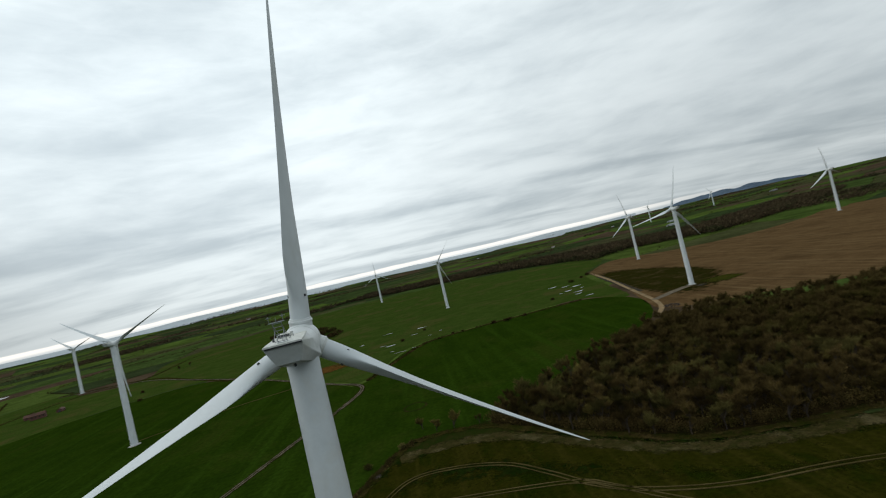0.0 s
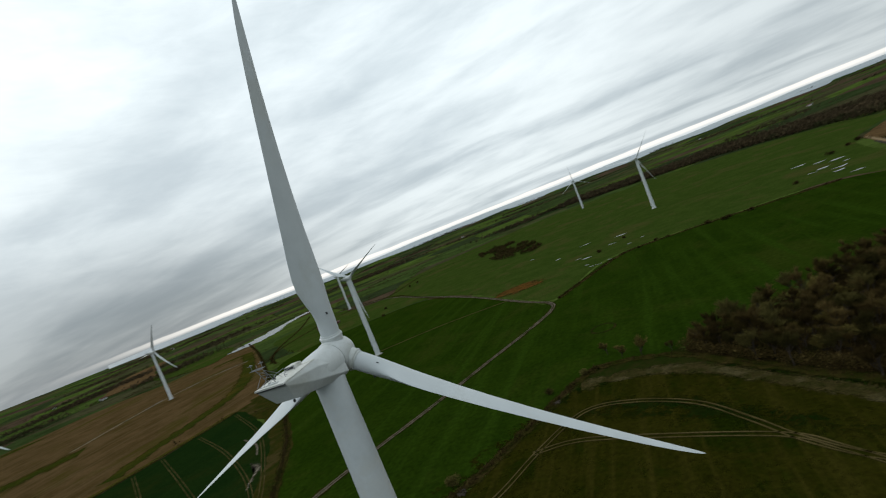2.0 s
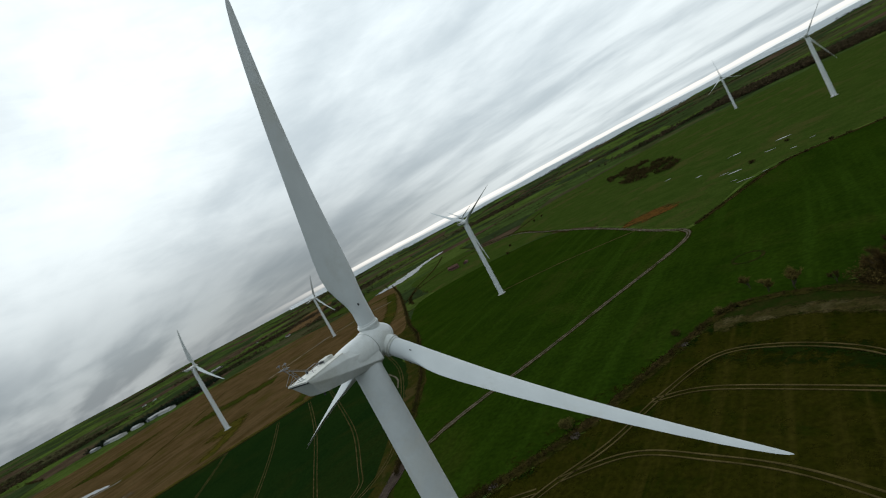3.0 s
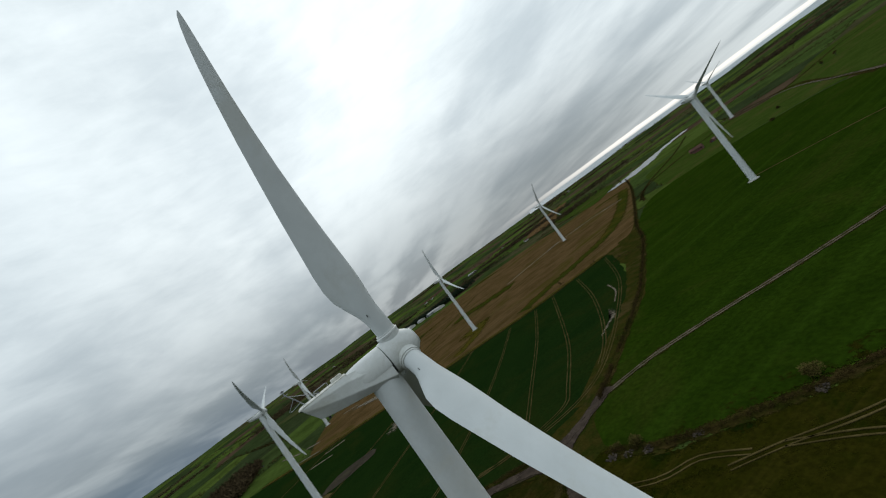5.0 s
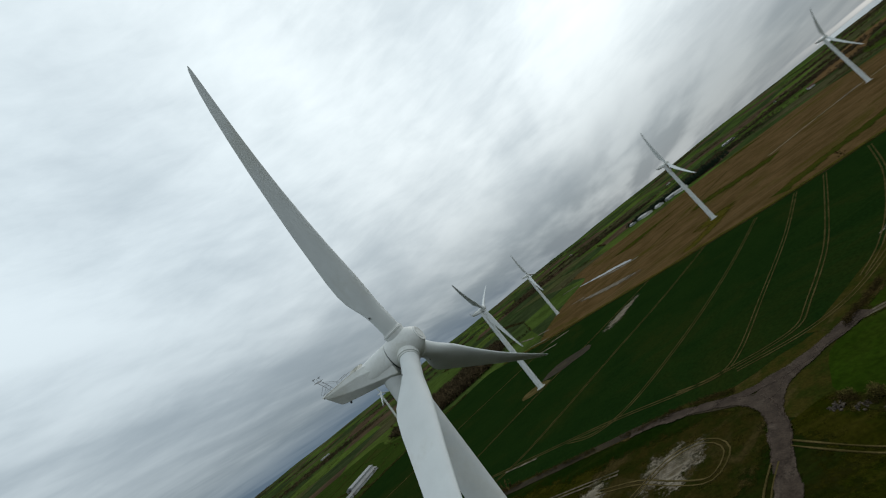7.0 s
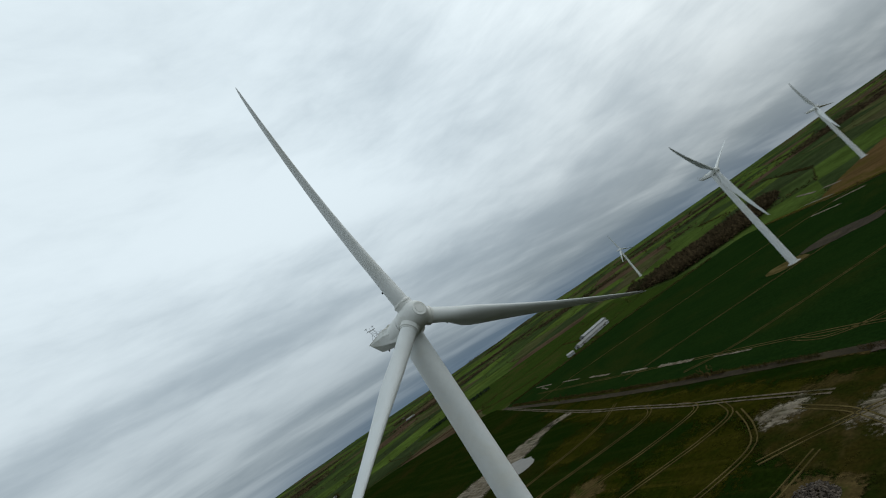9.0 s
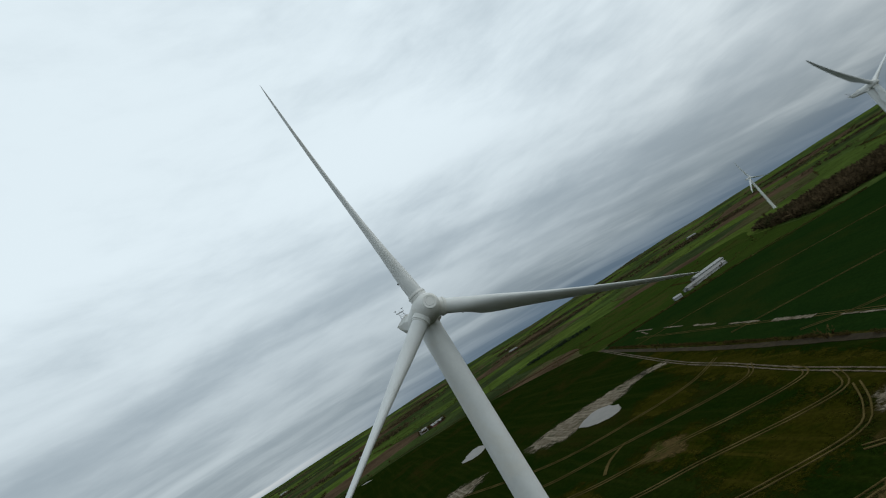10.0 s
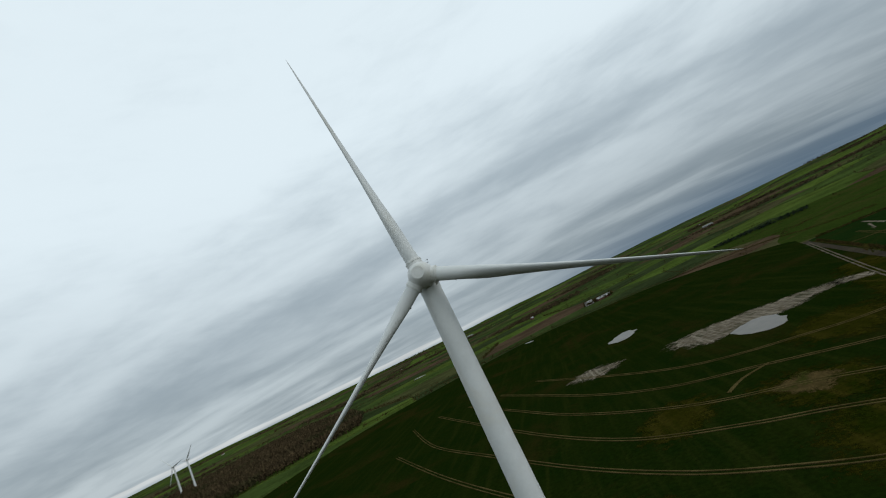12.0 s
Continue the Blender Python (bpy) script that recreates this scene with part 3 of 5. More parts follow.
patch("field", SOUTH_PASTURE, 0.095, DULL_PASTURE, "green pasture crossed by thin hedges")
patch("field", [(-905, 650), (-1169, 695), (-1459, 889), (-1380, 960), (-1100, 870), (-985, 790)], 0.9, PASTURE, "fresh green pasture beside the flood water")
patch("field", [(-1300, 770), (-1390, 690), (-1560, 800), (-1840, 1020), (-1760, 1130), (-1490, 900)], 2.6, PLOUGH, "reddish brown ploughed field far off")
patch("field_margin", [(-335, 236), (-362, 246), (-378, 300), (-400, 345), (-300, 268), (-255, 212)], 0.107, ROUGH, "rough brown grass at the end of the crop", "field margin")
patch("verge", [(-34, 112), (-14, 149), (15, 154), (46, 147), (62, 136), (64, 146), (40, 170), (15, 175), (-4, 172), (-16, 160)], 0.1, VERGE, "dark rank grass at the corner of the wood", "verge")
MARGIN = [(-134, 65), (-169, 114), (-209, 166), (-278, 227), (-357, 286)]
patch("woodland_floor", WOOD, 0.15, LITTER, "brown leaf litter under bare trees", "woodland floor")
EDGE = [(-8, 154), (15, 156), (41, 148), (65, 126), (97, 98), (132, 87), (171, 80), (233, 62)]
patch("field_margin", [(-141, -6), (-150, 25), (-156, 56), (-148, 81), (-134, 80), (-110, 60), (-93, 56), (-74, 63), (-81, 36), (-97, 20), (-115, 14), (-131, -17)], 0.105, ROUGH, "olive brown rough grass round the track junction", "field margin")
soft_patch("rough_grass", [(-117, 27), (-96, 24), (-80, 7), (-84, -17), (-103, -39), (-120, -42), (-131, -19), (-122, 9)], 0.2, ROUGH_FADE, "yellowish rough grass with bare patches by the junction", "field margin", core=0.75)


soft_track("yellowing_crop", [(-51, 69), (-32, 100), (-13, 133), (11, 144), (43, 132), (67, 112), (103, 86), (154, 70)], 24, 0.165, OLIVE_FADE, "yellow-brown thin crop along the field edge", "field")
soft_track("yellowing_crop", [(-99, 40), (-73, 48), (-51, 69)], 16, 0.168, OLIVE_FADE, "yellow-brown thin crop along the field edge", "field")
soft_track("yellowing_crop", [(21, 71), (63, 39), (129, -17)], 30, 0.171, OLIVE_FADE, "yellow-brown thin crop among wheel ruts", "field", firm=0.2)
soft_track("yellowing_crop", [(-122, -28), (-136, -68), (-157, -132), (-182, -204), (-202, -252)], 30, 0.174, OLIVE_FADE, "yellow-brown thin crop beside the muddy lane", "field")
soft_track("regrown_stubble", [(-399, 160), (-412, 200), (-422, 262), (-442, 325), (-503, 402), (-620, 514), (-750, 628)], 24, 0.204, GREEN_FADE, "yellow-green headland along the stubble edge", "field", firm=0.5)
soft_track("regrown_stubble", [(-750, 628), (-790, 600), (-806, 550)], 24, 0.207, GREEN_FADE, "yellow-green headland along the stubble edge", "field", firm=0.5)
soft_track("regrown_stubble", [(-735, 165), (-690, 205), (-645, 262)], 62, 0.21, GREEN_FADE, "dull green regrowth in the stubble", "field", firm=0.2)
soft_track("regrown_stubble", [(-440, 80), (-470, 115), (-528, 154)], 20, 0.213, ROUGH_STRAW, "yellow straw strip in the stubble", "field", firm=0.3)
soft_track("regrown_stubble", [(-659, 67), (-769, 165), (-942, 301)], 4, 0.216, VERGE_FADE, "dark weedy line across the stubble", "field")
soft_track("regrown_stubble", [(-883, 38), (-989, 188), (-1129, 403)], 90, 0.219, GREEN_FADE, "green regrowth in the stubble towards the farm", "field", firm=0.1)
soft_patch("yellowing_crop", [(-61, 40), (-38, 85), (-4, 122), (56, 99), (124, 64), (170, 19), (120, -27), (50, -10), (-10, 16)], 0.16, OLIVE_FADE, "olive brown thin crop with wheel ruts", "field", core=0.75)
# ---- wind turbines ----
HUB_Z, HUB_Y, TIP, TILT_UP = 79.6, 3.4, 45.6, 5.0


def blade_mesh():
    """A feathered blade along +z: its leading edge looks ahead (+y), its trailing edge back."""
    rows = [  # radius, chord, thickness, twist, share of the circular root
        (1.5, 2.35, 1.0, 0, 1.0), (3.6, 2.35, 1.0, 0, 1.0), (4.8, 2.6, 0.88, -10, 0.85), (6.0, 3.1, 0.7, -15, 0.55), (7.4, 3.7, 0.53, -16.5, 0.25), (9.0, 4.2, 0.42, -16, 0.05), (10.6, 4.35, 0.36, -15, 0.0),
        (12.8, 4.2, 0.32, -13.6, 0.0), (16, 3.75, 0.28, -12, 0.0), (20, 3.3, 0.25, -10.4, 0.0), (25, 2.75, 0.23, -9, 0.0), (30, 2.3, 0.21, -8, 0.0), (35, 1.85, 0.19, -7, 0.0),
        (39, 1.5, 0.18, -6.5, 0.0), (42, 1.15, 0.17, -6.1, 0.0), (44, 0.8, 0.16, -6, 0.0), (45.1, 0.46, 0.16, -6, 0.0), (TIP, 0.1, 0.2, -6, 0.0)]
    n, rings = 28, []
    for r, chord, thick, twist, round_root in rows:
        ring = []
        for k in range(n):
            a = 2 * math.pi * k / n
            u = 0.5 * (1 - math.cos(a))
            half = 5 * thick * (0.2969 * math.sqrt(u) - 0.126 * u - 0.3516 * u * u + 0.2843 * u ** 3 - 0.1015 * u ** 4)
            y0, x0 = chord * (0.31 - u), chord * half * (1 if math.sin(a) >= 0 else -1)
            if abs(math.sin(a)) < 1e-6:
                x0 = 0.0
            y1, x1 = 1.175 * math.cos(a), 1.175 * math.sin(a)
            x, y = x0 + (x1 - x0) * round_root, y0 + (y1 - y0) * round_root
            c, s = math.cos(radians(twist)), math.sin(radians(twist))
            bend = 0.6 * r / TIP + 4.4 * (r / TIP) ** 2
            ring.append(Vector((x * c - y * s, x * s + y * c + bend, r)))
        rings.append(ring)
    return mesh_of("blade", *loft(rings), BLADE, True, True)


def turned(profile, n=40):
    """A round body about the y axis from (y, radius) pairs."""
    return loft([ring_xz(r, y, n) for y, r in profile])


def nacelle_mesh():
    """A wedge: its roof runs straight to the rear, a crease falls from the rear lip to the hub, and the chin rises to the rear."""
    rows = []
    for (yt, wt, zt), (ym, wm, zm), (yl, wl, zl), (yb, wb, zb) in (
            ((1.35, 0.9, 1.2), (1.35, 1.95, 0.35), (1.35, 2.08, -1.72), (1.25, 1.3, -2.2)),
            ((-2.0, 1.3, 1.55), (-2.0, 2.02, 0.7), (-2.0, 2.08, -0.8), (-2.0, 1.36, -1.58)),
            ((-3.5, 1.68, 1.84), (-3.5, 2.08, 1.1), (-3.5, 2.06, -0.36), (-3.5, 1.34, -1.3)),
            ((-5.0, 1.76, 1.84), (-5.0, 2.04, 1.25), (-5.0, 2.0, 0.08), (-5.0, 1.32, -1.0)),
            ((-7.2, 1.82, 1.8), (-7.2, 1.95, 1.48), (-7.2, 1.9, 0.8), (-6.9, 1.26, -0.6)),
            ((-8.9, 1.82, 1.76), (-8.9, 1.84, 1.66), (-8.7, 1.8, 1.36), (-7.75, 1.16, -0.36))):
        right = [(wt, yt, zt), (wm, ym, zm), (wl, yl, zl), (wb, yb, zb)]
        rows.append([Vector(p) for p in right] + [Vector((-x, y, z)) for x, y, z in reversed(right)])
    bm = bmesh.new()
    v, f = loft(rows)
    vs = [bm.verts.new(p) for p in v]
    for face in f:
        bm.faces.new([vs[i] for i in face])
    bmesh.ops.recalc_face_normals(bm, faces=bm.faces[:])
    bmesh.ops.bevel(bm, geom=bm.edges[:], offset=0.045, segments=2, affect="EDGES")
    me = bpy.data.meshes.new("nacelle_body")
    bm.to_mesh(me)
    bm.free()
    me.materials.append(SHELL)
    return me


def cowl_mesh():
    """The round hump behind the hub: the upper part of a drum that closes towards the deck."""
    rings = []
    for y, rad in ((1.4, 2.12), (0.4, 2.14), (-0.8, 2.13), (-1.8, 2.09), (-2.6, 2.02), (-3.2, 1.9), (-3.7, 1.72), (-4.0, 1.5)):
        ring = [Vector((rad * math.cos(a), y, rad * math.sin(a))) for a in np.linspace(radians(-14), radians(194), 40)]
        rings.append(ring + [Vector((-1.2, y, -0.4)), Vector((1.2, y, -0.4))])
    return mesh_of("cowl", *loft(rings), SHELL, True, True)


def deck_mesh():
    """The roof plate, which stands a hand proud of the sides and juts out at the rear."""
    rows = []
    for y, wdt, z in ((-3.2, 1.62, 1.93), (-5.0, 1.74, 1.93), (-7.2, 1.84, 1.9), (-9.1, 1.86, 1.87)):
        rows.append([Vector((-wdt + 0.05, y, z)), Vector((wdt - 0.05, y, z)), Vector((wdt, y, z - 0.05)), Vector((wdt, y, z - 0.16)), Vector((-wdt, y, z - 0.16)), Vector((-wdt, y, z - 0.05))])
    return mesh_of("deck", *loft(rows), DECK, False, True)


def side_seam_mesh():
    """A thin panel joint running along both flanks."""
    bits = []
    for s in (-1, 1):
        bits.append(tube([(s * 1.97, 1.2, -0.3), (s * 2.05, -2.0, 0.3), (s * 2.03, -5.0, 0.95), (s * 1.92, -7.2, 1.3), (s * 1.83, -8.6, 1.5)], 0.014, 0.014, 4))
    return mesh_of("panel_joint", *joined(*bits), SHELL)


def handrail_mesh(x):
    """A low bent tube standing on the deck."""
    pts = [(x, -5.30, 1.85), (x, -5.30, 2.35), (x, -5.40, 2.45), (x, -6.90, 2.4), (x, -7.00, 2.3), (x, -7.00, 1.85)]
    return mesh_of("handrail", *tube(pts, 0.03), STEEL)


def mast_mesh():
    """A ladder-like mast leaning back over the rear edge, with a cage of wind sensors on top."""
    bits = []
    for s in (-0.42, 0.42):
        bits.append(tube([(s, -8.3, 1.85), (s, -8.8, 2.9), (s, -9.4, 3.95)], 0.036))
        bits.append(tube([(s, -9.25, 3.7), (s * 0.8, -6.4, 1.9)], 0.022))
        bits.append(tube([(s, -8.55, 2.4), (s, -9.75, 2.15), (s, -9.95, 2.3), (s, -8.95, 3.15)], 0.024))
    for k in range(6):
        t = k / 5
        bits.append(tube([(-0.42, -8.4 - 0.95 * t, 2.05 + 1.8 * t), (0.42, -8.4 - 0.95 * t, 2.05 + 1.8 * t)], 0.024))
    bits.append(tube([(-0.42, -9.85, 2.2), (0.42, -9.85, 2.2)], 0.024))
    bits.append(tube([(-0.7, -9.15, 3.98), (0.7, -9.15, 3.98), (0.7, -9.75, 3.98), (-0.7, -9.75, 3.98), (-0.7, -9.15, 3.98)], 0.028))
    bits.append(tube([(-0.7, -9.45, 3.98), (0.7, -9.45, 3.98)], 0.028))
    for s in (-0.66, 0.0, 0.66):
        bits.append(tube([(s, -9.45, 3.98), (s, -9.45, 4.45)], 0.02))
    return mesh_of("mast", *joined(*bits), STEEL)


def wind_gauge_mesh():
    cups = [tube([(0, 0, 0), (0.16 * math.cos(a), 0.16 * math.sin(a), 0)], 0.02) for a in (0, 2.09, 4.19)]
    cups += [loft([ring_xy(0.02, -0.05, 8, 0.2 * math.cos(a), 0.2 * math.sin(a)), ring_xy(0.09, 0.03, 8, 0.2 * math.cos(a), 0.2 * math.sin(a))]) for a in (0, 2.09, 4.19)]
    return mesh_of("wind_gauge", *joined(loft([ring_xy(0.06, -0.12, 10), ring_xy(0.06, 0.12, 10)]), *cups), STEEL)


def tower_radius(z):
    return 2.5 + (1.8 - 2.5) * z / 77.5


def tower_mesh():
    rings = [ring_xy(tower_radius(z), z, 72) for z in np.linspace(0, 77.5, 14)]
    return mesh_of("tower", *loft(rings), PAINT, True, True)


def flange_mesh(z):
    r = tower_radius(z)
    return mesh_of("flange", *loft([ring_xy(r - 0.02, z - 0.07, 72), ring_xy(r + 0.012, z - 0.05, 72), ring_xy(r + 0.012, z + 0.05, 72), ring_xy(r - 0.02, z + 0.07, 72)], False), PAINT)


def mark_mesh(s):
    """A small dark lightning mark near the root of a blade."""
    return mesh_of("receptor_mark", *box(s * 0.95 - 0.12, s * 0.95 + 0.12, -0.66, -0.6, 5.4, 5.7), SEAM_AND_SHADE)


MESH = {
    "blade": blade_mesh(), "nacelle": nacelle_mesh(), "deck": deck_mesh(), "rail_a": handrail_mesh(-0.75), "rail_b": handrail_mesh(0.55), "mast": mast_mesh(), "gauge": wind_gauge_mesh(), "tower": tower_mesh(), "mark_a": mark_mesh(-1), "mark_b": mark_mesh(1),
    "cowl": cowl_mesh(),
    "joint": side_seam_mesh(),
    "seal": mesh_of("hub_seal", *turned([(1.86, 1.9), (1.3, 1.9)]), SEAM_AND_SHADE, False, True),
    "hub": mesh_of("hub", *turned([(1.52, 2.0), (1.56, 2.1), (2.0, 2.16), (2.8, 2.2), (3.6, 2.16), (4.3, 2.02), (4.9, 1.76), (5.35, 1.45), (5.6, 1.2), (5.7, 1.08), (5.72, 0.9)]), SHELL, True, True),
    "nose": mesh_of("nose_cap", *turned([(5.66, 1.1), (5.8, 1.08), (5.84, 1.0), (5.84, 0.72), (5.81, 0.7), (5.81, 0.66), (5.86, 0.64), (5.87, 0.2)]), SHELL, False, True),
    "collar": mesh_of("root_collar", *loft([ring_xy(r, z, 36) for z, r in ((1.2, 1.36), (2.25, 1.36), (2.3, 1.42), (2.5, 1.42), (2.55, 1.3), (2.75, 1.27))]), SHELL, True),
    "hatch": mesh_of("deck_hatch", *joined(box(-1.15, 0.2, -4.9, -3.5, 1.7, 2.3, 0.06)), DECK),
    "slot": mesh_of("vent_slot", *box(-1.05, 0.1, -4.93, -4.86, 2.0, 2.24), SEAM_AND_SHADE),
    # near-black bar standing in for the shadow line under the deck's overhang
    "lip": mesh_of("rear_lip_shade", *box(-1.76, 1.76, -9.0, -8.82, 1.54, 1.7, 0.02), SEAM_AND_SHADE),
    "beacon": mesh_of("beacon", *loft([ring_xy(0.12, 0, 12), ring_xy(0.14, 0.18, 12), ring_xy(0.08, 0.3, 12)]), SEAM_AND_SHADE, True),
    "flange_a": flange_mesh(26.0), "flange_b": flange_mesh(52.0),
    "door": mesh_of("tower_door", *box(-0.45, 0.45, 2.46, 2.58, 0.9, 3.1, 0.05), SHELL),
    "yaw": mesh_of("yaw_ring", *loft([ring_xy(1.84, -2.5, 48), ring_xy(1.86, -1.6, 48)]), PAINT, True),
    "foot": mesh_of("foundation", *loft([ring_xy(4.2, -0.3, 40), ring_xy(4.2, 0.28, 40), ring_xy(3.9, 0.42, 40), ring_xy(2.7, 0.5, 40)]), CONCRETE),
    "mast_base": mesh_of("mast_base", *box(-0.55, 0.55, -8.6, -8.1, 1.84, 1.98, 0.03), SHELL),
}


def wind_turbine(x, y, phase, label, yaw=0.0, near=False):
    root = tagged(new("wind_turbine"), label, "wind turbine", "turbines of the wind farm")
    root.matrix_basis = pose(x, y, height(x, y), 0, 0, yaw)
    tower = part("tower", MESH["tower"], root)
    part("foundation", MESH["foot"], root)
    part("flange", MESH["flange_a"], tower)
    part("flange", MESH["flange_b"], tower)
    part("tower_door", MESH["door"], tower)
    at, level = pose(0, 0, HUB_Z, TILT_UP), pose(0, 0, HUB_Z, 0.8)
    body = part("nacelle_body", MESH["nacelle"], root, "faceted pale grey nacelle shell", level)
    part("cowl", MESH["cowl"], root, "", pose(0, 0, HUB_Z, 2.5))
    part("yaw_ring", MESH["yaw"], root, "", pose(0, 0, HUB_Z))
    part("deck", MESH["deck"], body, "flat weathered white roof deck sloping to the rear")
    part("rear_lip_shade", MESH["lip"], body)
    part("deck_hatch", MESH["hatch"], body)
    part("panel_joint", MESH["joint"], body)
    part("vent_slot", MESH["slot"], body, "dark vent slot")
    mast = part("mast", MESH["mast"], root, "thin grey ladder mast with wind gauges", level)
    if near:
        part("handrail", MESH["rail_a"], body)
        part("handrail", MESH["rail_b"], body)
        part("mast_base", MESH["mast_base"], body)
        part("beacon", MESH["beacon"], body, "", pose(-1.2, -6.6, 1.9))
        part("beacon", MESH["beacon"], body, "", pose(0.4, -7.0, -0.92))
        for s in (-0.9, 0.9):
            part("wind_gauge", MESH["gauge"], mast, "", pose(s * 0.73, -9.45, 4.5))
    part("hub_seal", MESH["seal"], root, "dark gap behind the hub", at)
    hub = part("hub", MESH["hub"], root, "rounded pale grey spinner", at)
    part("nose_cap", MESH["nose"], hub)
    for k in range(3):
        spin = at @ pose(0, HUB_Y, 0, 0, phase + 120 * k, 0)
        blade = part("blade", MESH["blade"], root, "long tapered pale grey blade, feathered", spin)
        part("root_collar", MESH["collar"], blade)
        part("receptor_mark", MESH["mark_a"], blade)
        part("receptor_mark", MESH["mark_b"], blade)
    return root


FAR = "slender pale grey turbine"
wind_turbine(-0.5, 0.0, 6.6, "tall pale grey three-bladed turbine with feathered blades", 5.2, True)
for x, y, phase, yaw, words in (
        (-218, 313, 63, 0, FAR + " beside a dark meadow"), (-581, 784, 67, 0, FAR + " beyond the meadow"), (-67, 1220, -2, 0, FAR + " before a wood"), (72, 700, 38, 0, FAR + " before a wood"),
        (435, 719, -13, 0, FAR + " at the edge of ploughed land"), (296, 375, 18, 0, FAR + " on weedy ploughed ground"), (827, 696, -8, 0, FAR + " on ploughed land"), (-683, 409, 26, 0, FAR + " on stubble"),
        (-512, 132, 7, 0, FAR + " on stubble"), (-316, -86, 50, 0, FAR + " in a dark green crop"), (-689, -103, 20, 0, FAR + " behind flooded stubble"), (-917, -614, 10, 0, FAR + " behind a belt of trees"),
        (1030, -960, 40, 0, FAR + ", far beyond the south wood"), (985, -960, 75, 0, FAR + ", far beyond the south wood"), (1273, 2049, 30, 0, FAR + ", far off near the coast"), (1723, 2180, 80, 0, FAR + ", far off near the coast")):
    wind_turbine(x, y, phase, words, yaw)

# ---- tracks, ruts and pools ----
MAIN_TRACK = [(-115, 36), (-122, 47), (-130, 69), (-126, 95), (-116, 121), (-93, 168), (-72, 216), (-52, 260), (-40, 295), (-45, 319), (-75, 351), (-167, 459), (-299, 593), (-451, 735), (-638, 807)]
soft_track("verge", MAIN_TRACK[2:], 5.0, 0.27, VERGE_FADE, "worn grass along the farm track", "verge")
for side in (-0.95, 0.95):
    soft_track("track", MAIN_TRACK[2:], 1.25, 0.3, TRACK_FADE, "narrow pale gravel wheel line of a farm track", shift=side, firm=0.6)
soft_track("track", [(-132, 77), (-124, 52), (-116, 38), (-97, 31), (-79, 25), (-51, 16), (-12, 3)], 5.2, 0.34, LANE_FADE, "wide brown gravel access track to the turbine", firm=0.95)
track("track", [(-114, 40), (-125, 24), (-142, 1), (-151, -31), (-162, -76), (-183, -159), (-222, -283), (-265, -414)], 5.0, 0.28, DARK_EARTH, "dark muddy lane along the crop")
track("track", [(-8, 6), (-20, -6), (-6, -14), (12, -8), (10, 8)], 9.0, 0.3, LANE, "gravel standing ground round the turbine foot")
soft_track("track", [(-132, 73), (-125, 50), (-126, 28), (-138, 7), (-146, -14)], 5.0, 0.37, LANE_FADE, "muddy gravel bend where the tracks meet", firm=0.8)
soft_track("track", [(-143, -4), (-130, 20), (-115, 32), (-97, 31), (-84, 26)], 5.0, 0.4, LANE_FADE, "muddy gravel bend where the tracks meet", firm=0.8)
soft_patch("bare_patch", [(-125, 42), (-117, 40), (-113, 33), (-119, 29)], 0.355, LANE_FADE, "trampled mud between the tracks", core=0.8)
track("track", [(202, 287), (223, 313), (238, 349), (255, 410), (272, 472), (297, 563), (325, 684)], 4.0, 0.34, CLAY, "yellow clay track beside the ploughed land")
soft_track("field_margin", EDGE, 9.0, 0.2, STONY_FADE, "stony brown strip at the edge of the wood", "field margin")
track("field_margin", MARGIN, 15.0, 0.18, ROUGH, "rough brown grass margin between crop and meadow", "field margin")
track("track", [(238, 349), (275, 367), (296, 374)], 8.0, 0.36, GRAVEL, "gravel pad before a turbine")
track("track", [(309, 616), (283, 510), (257, 409)], 9.0, 0.22, DARK_EARTH, "strip of freshly turned dark soil")
for side in (-1.1, 1.1):
    soft_track("track", [(-260, -402), (-180, -203), (-157, -133), (-142, -89), (-133, -56), (-123, -22)], 1.0, 0.32, TRACK_FADE, "pale worn wheel line along the field edge", shift=side, firm=0.6)
track("track", [(-223, 322), (-163, 354), (-90, 375)], 1.6, 0.3, RUT, "faint trodden line across the meadow")
ring = [(1 + 7 * math.cos(k * math.pi / 9), 224 + 7 * math.sin(k * math.pi / 9)) for k in range(19)]
track("grass_ring", ring, 1.6, 0.2, VERGE, "faint ring of rank grass in the meadow", "grass")
soft_track("track", [(-690, 270), (-706, 330), (-718, 400), (-714, 446), (-690, 500), (-640, 529)], 5.0, 0.3, PALE_LINE, "pale broken farm track across the stubble", firm=0.6)
for line in ([(-716, 385), (-724, 420)], [(-712, 452), (-704, 474)], [(-684, 506), (-655, 524)]):
    soft_track("bare_strip", line, 10.0, 0.33, CHALK, "pale wet ground beside a farm track", "bare ground")

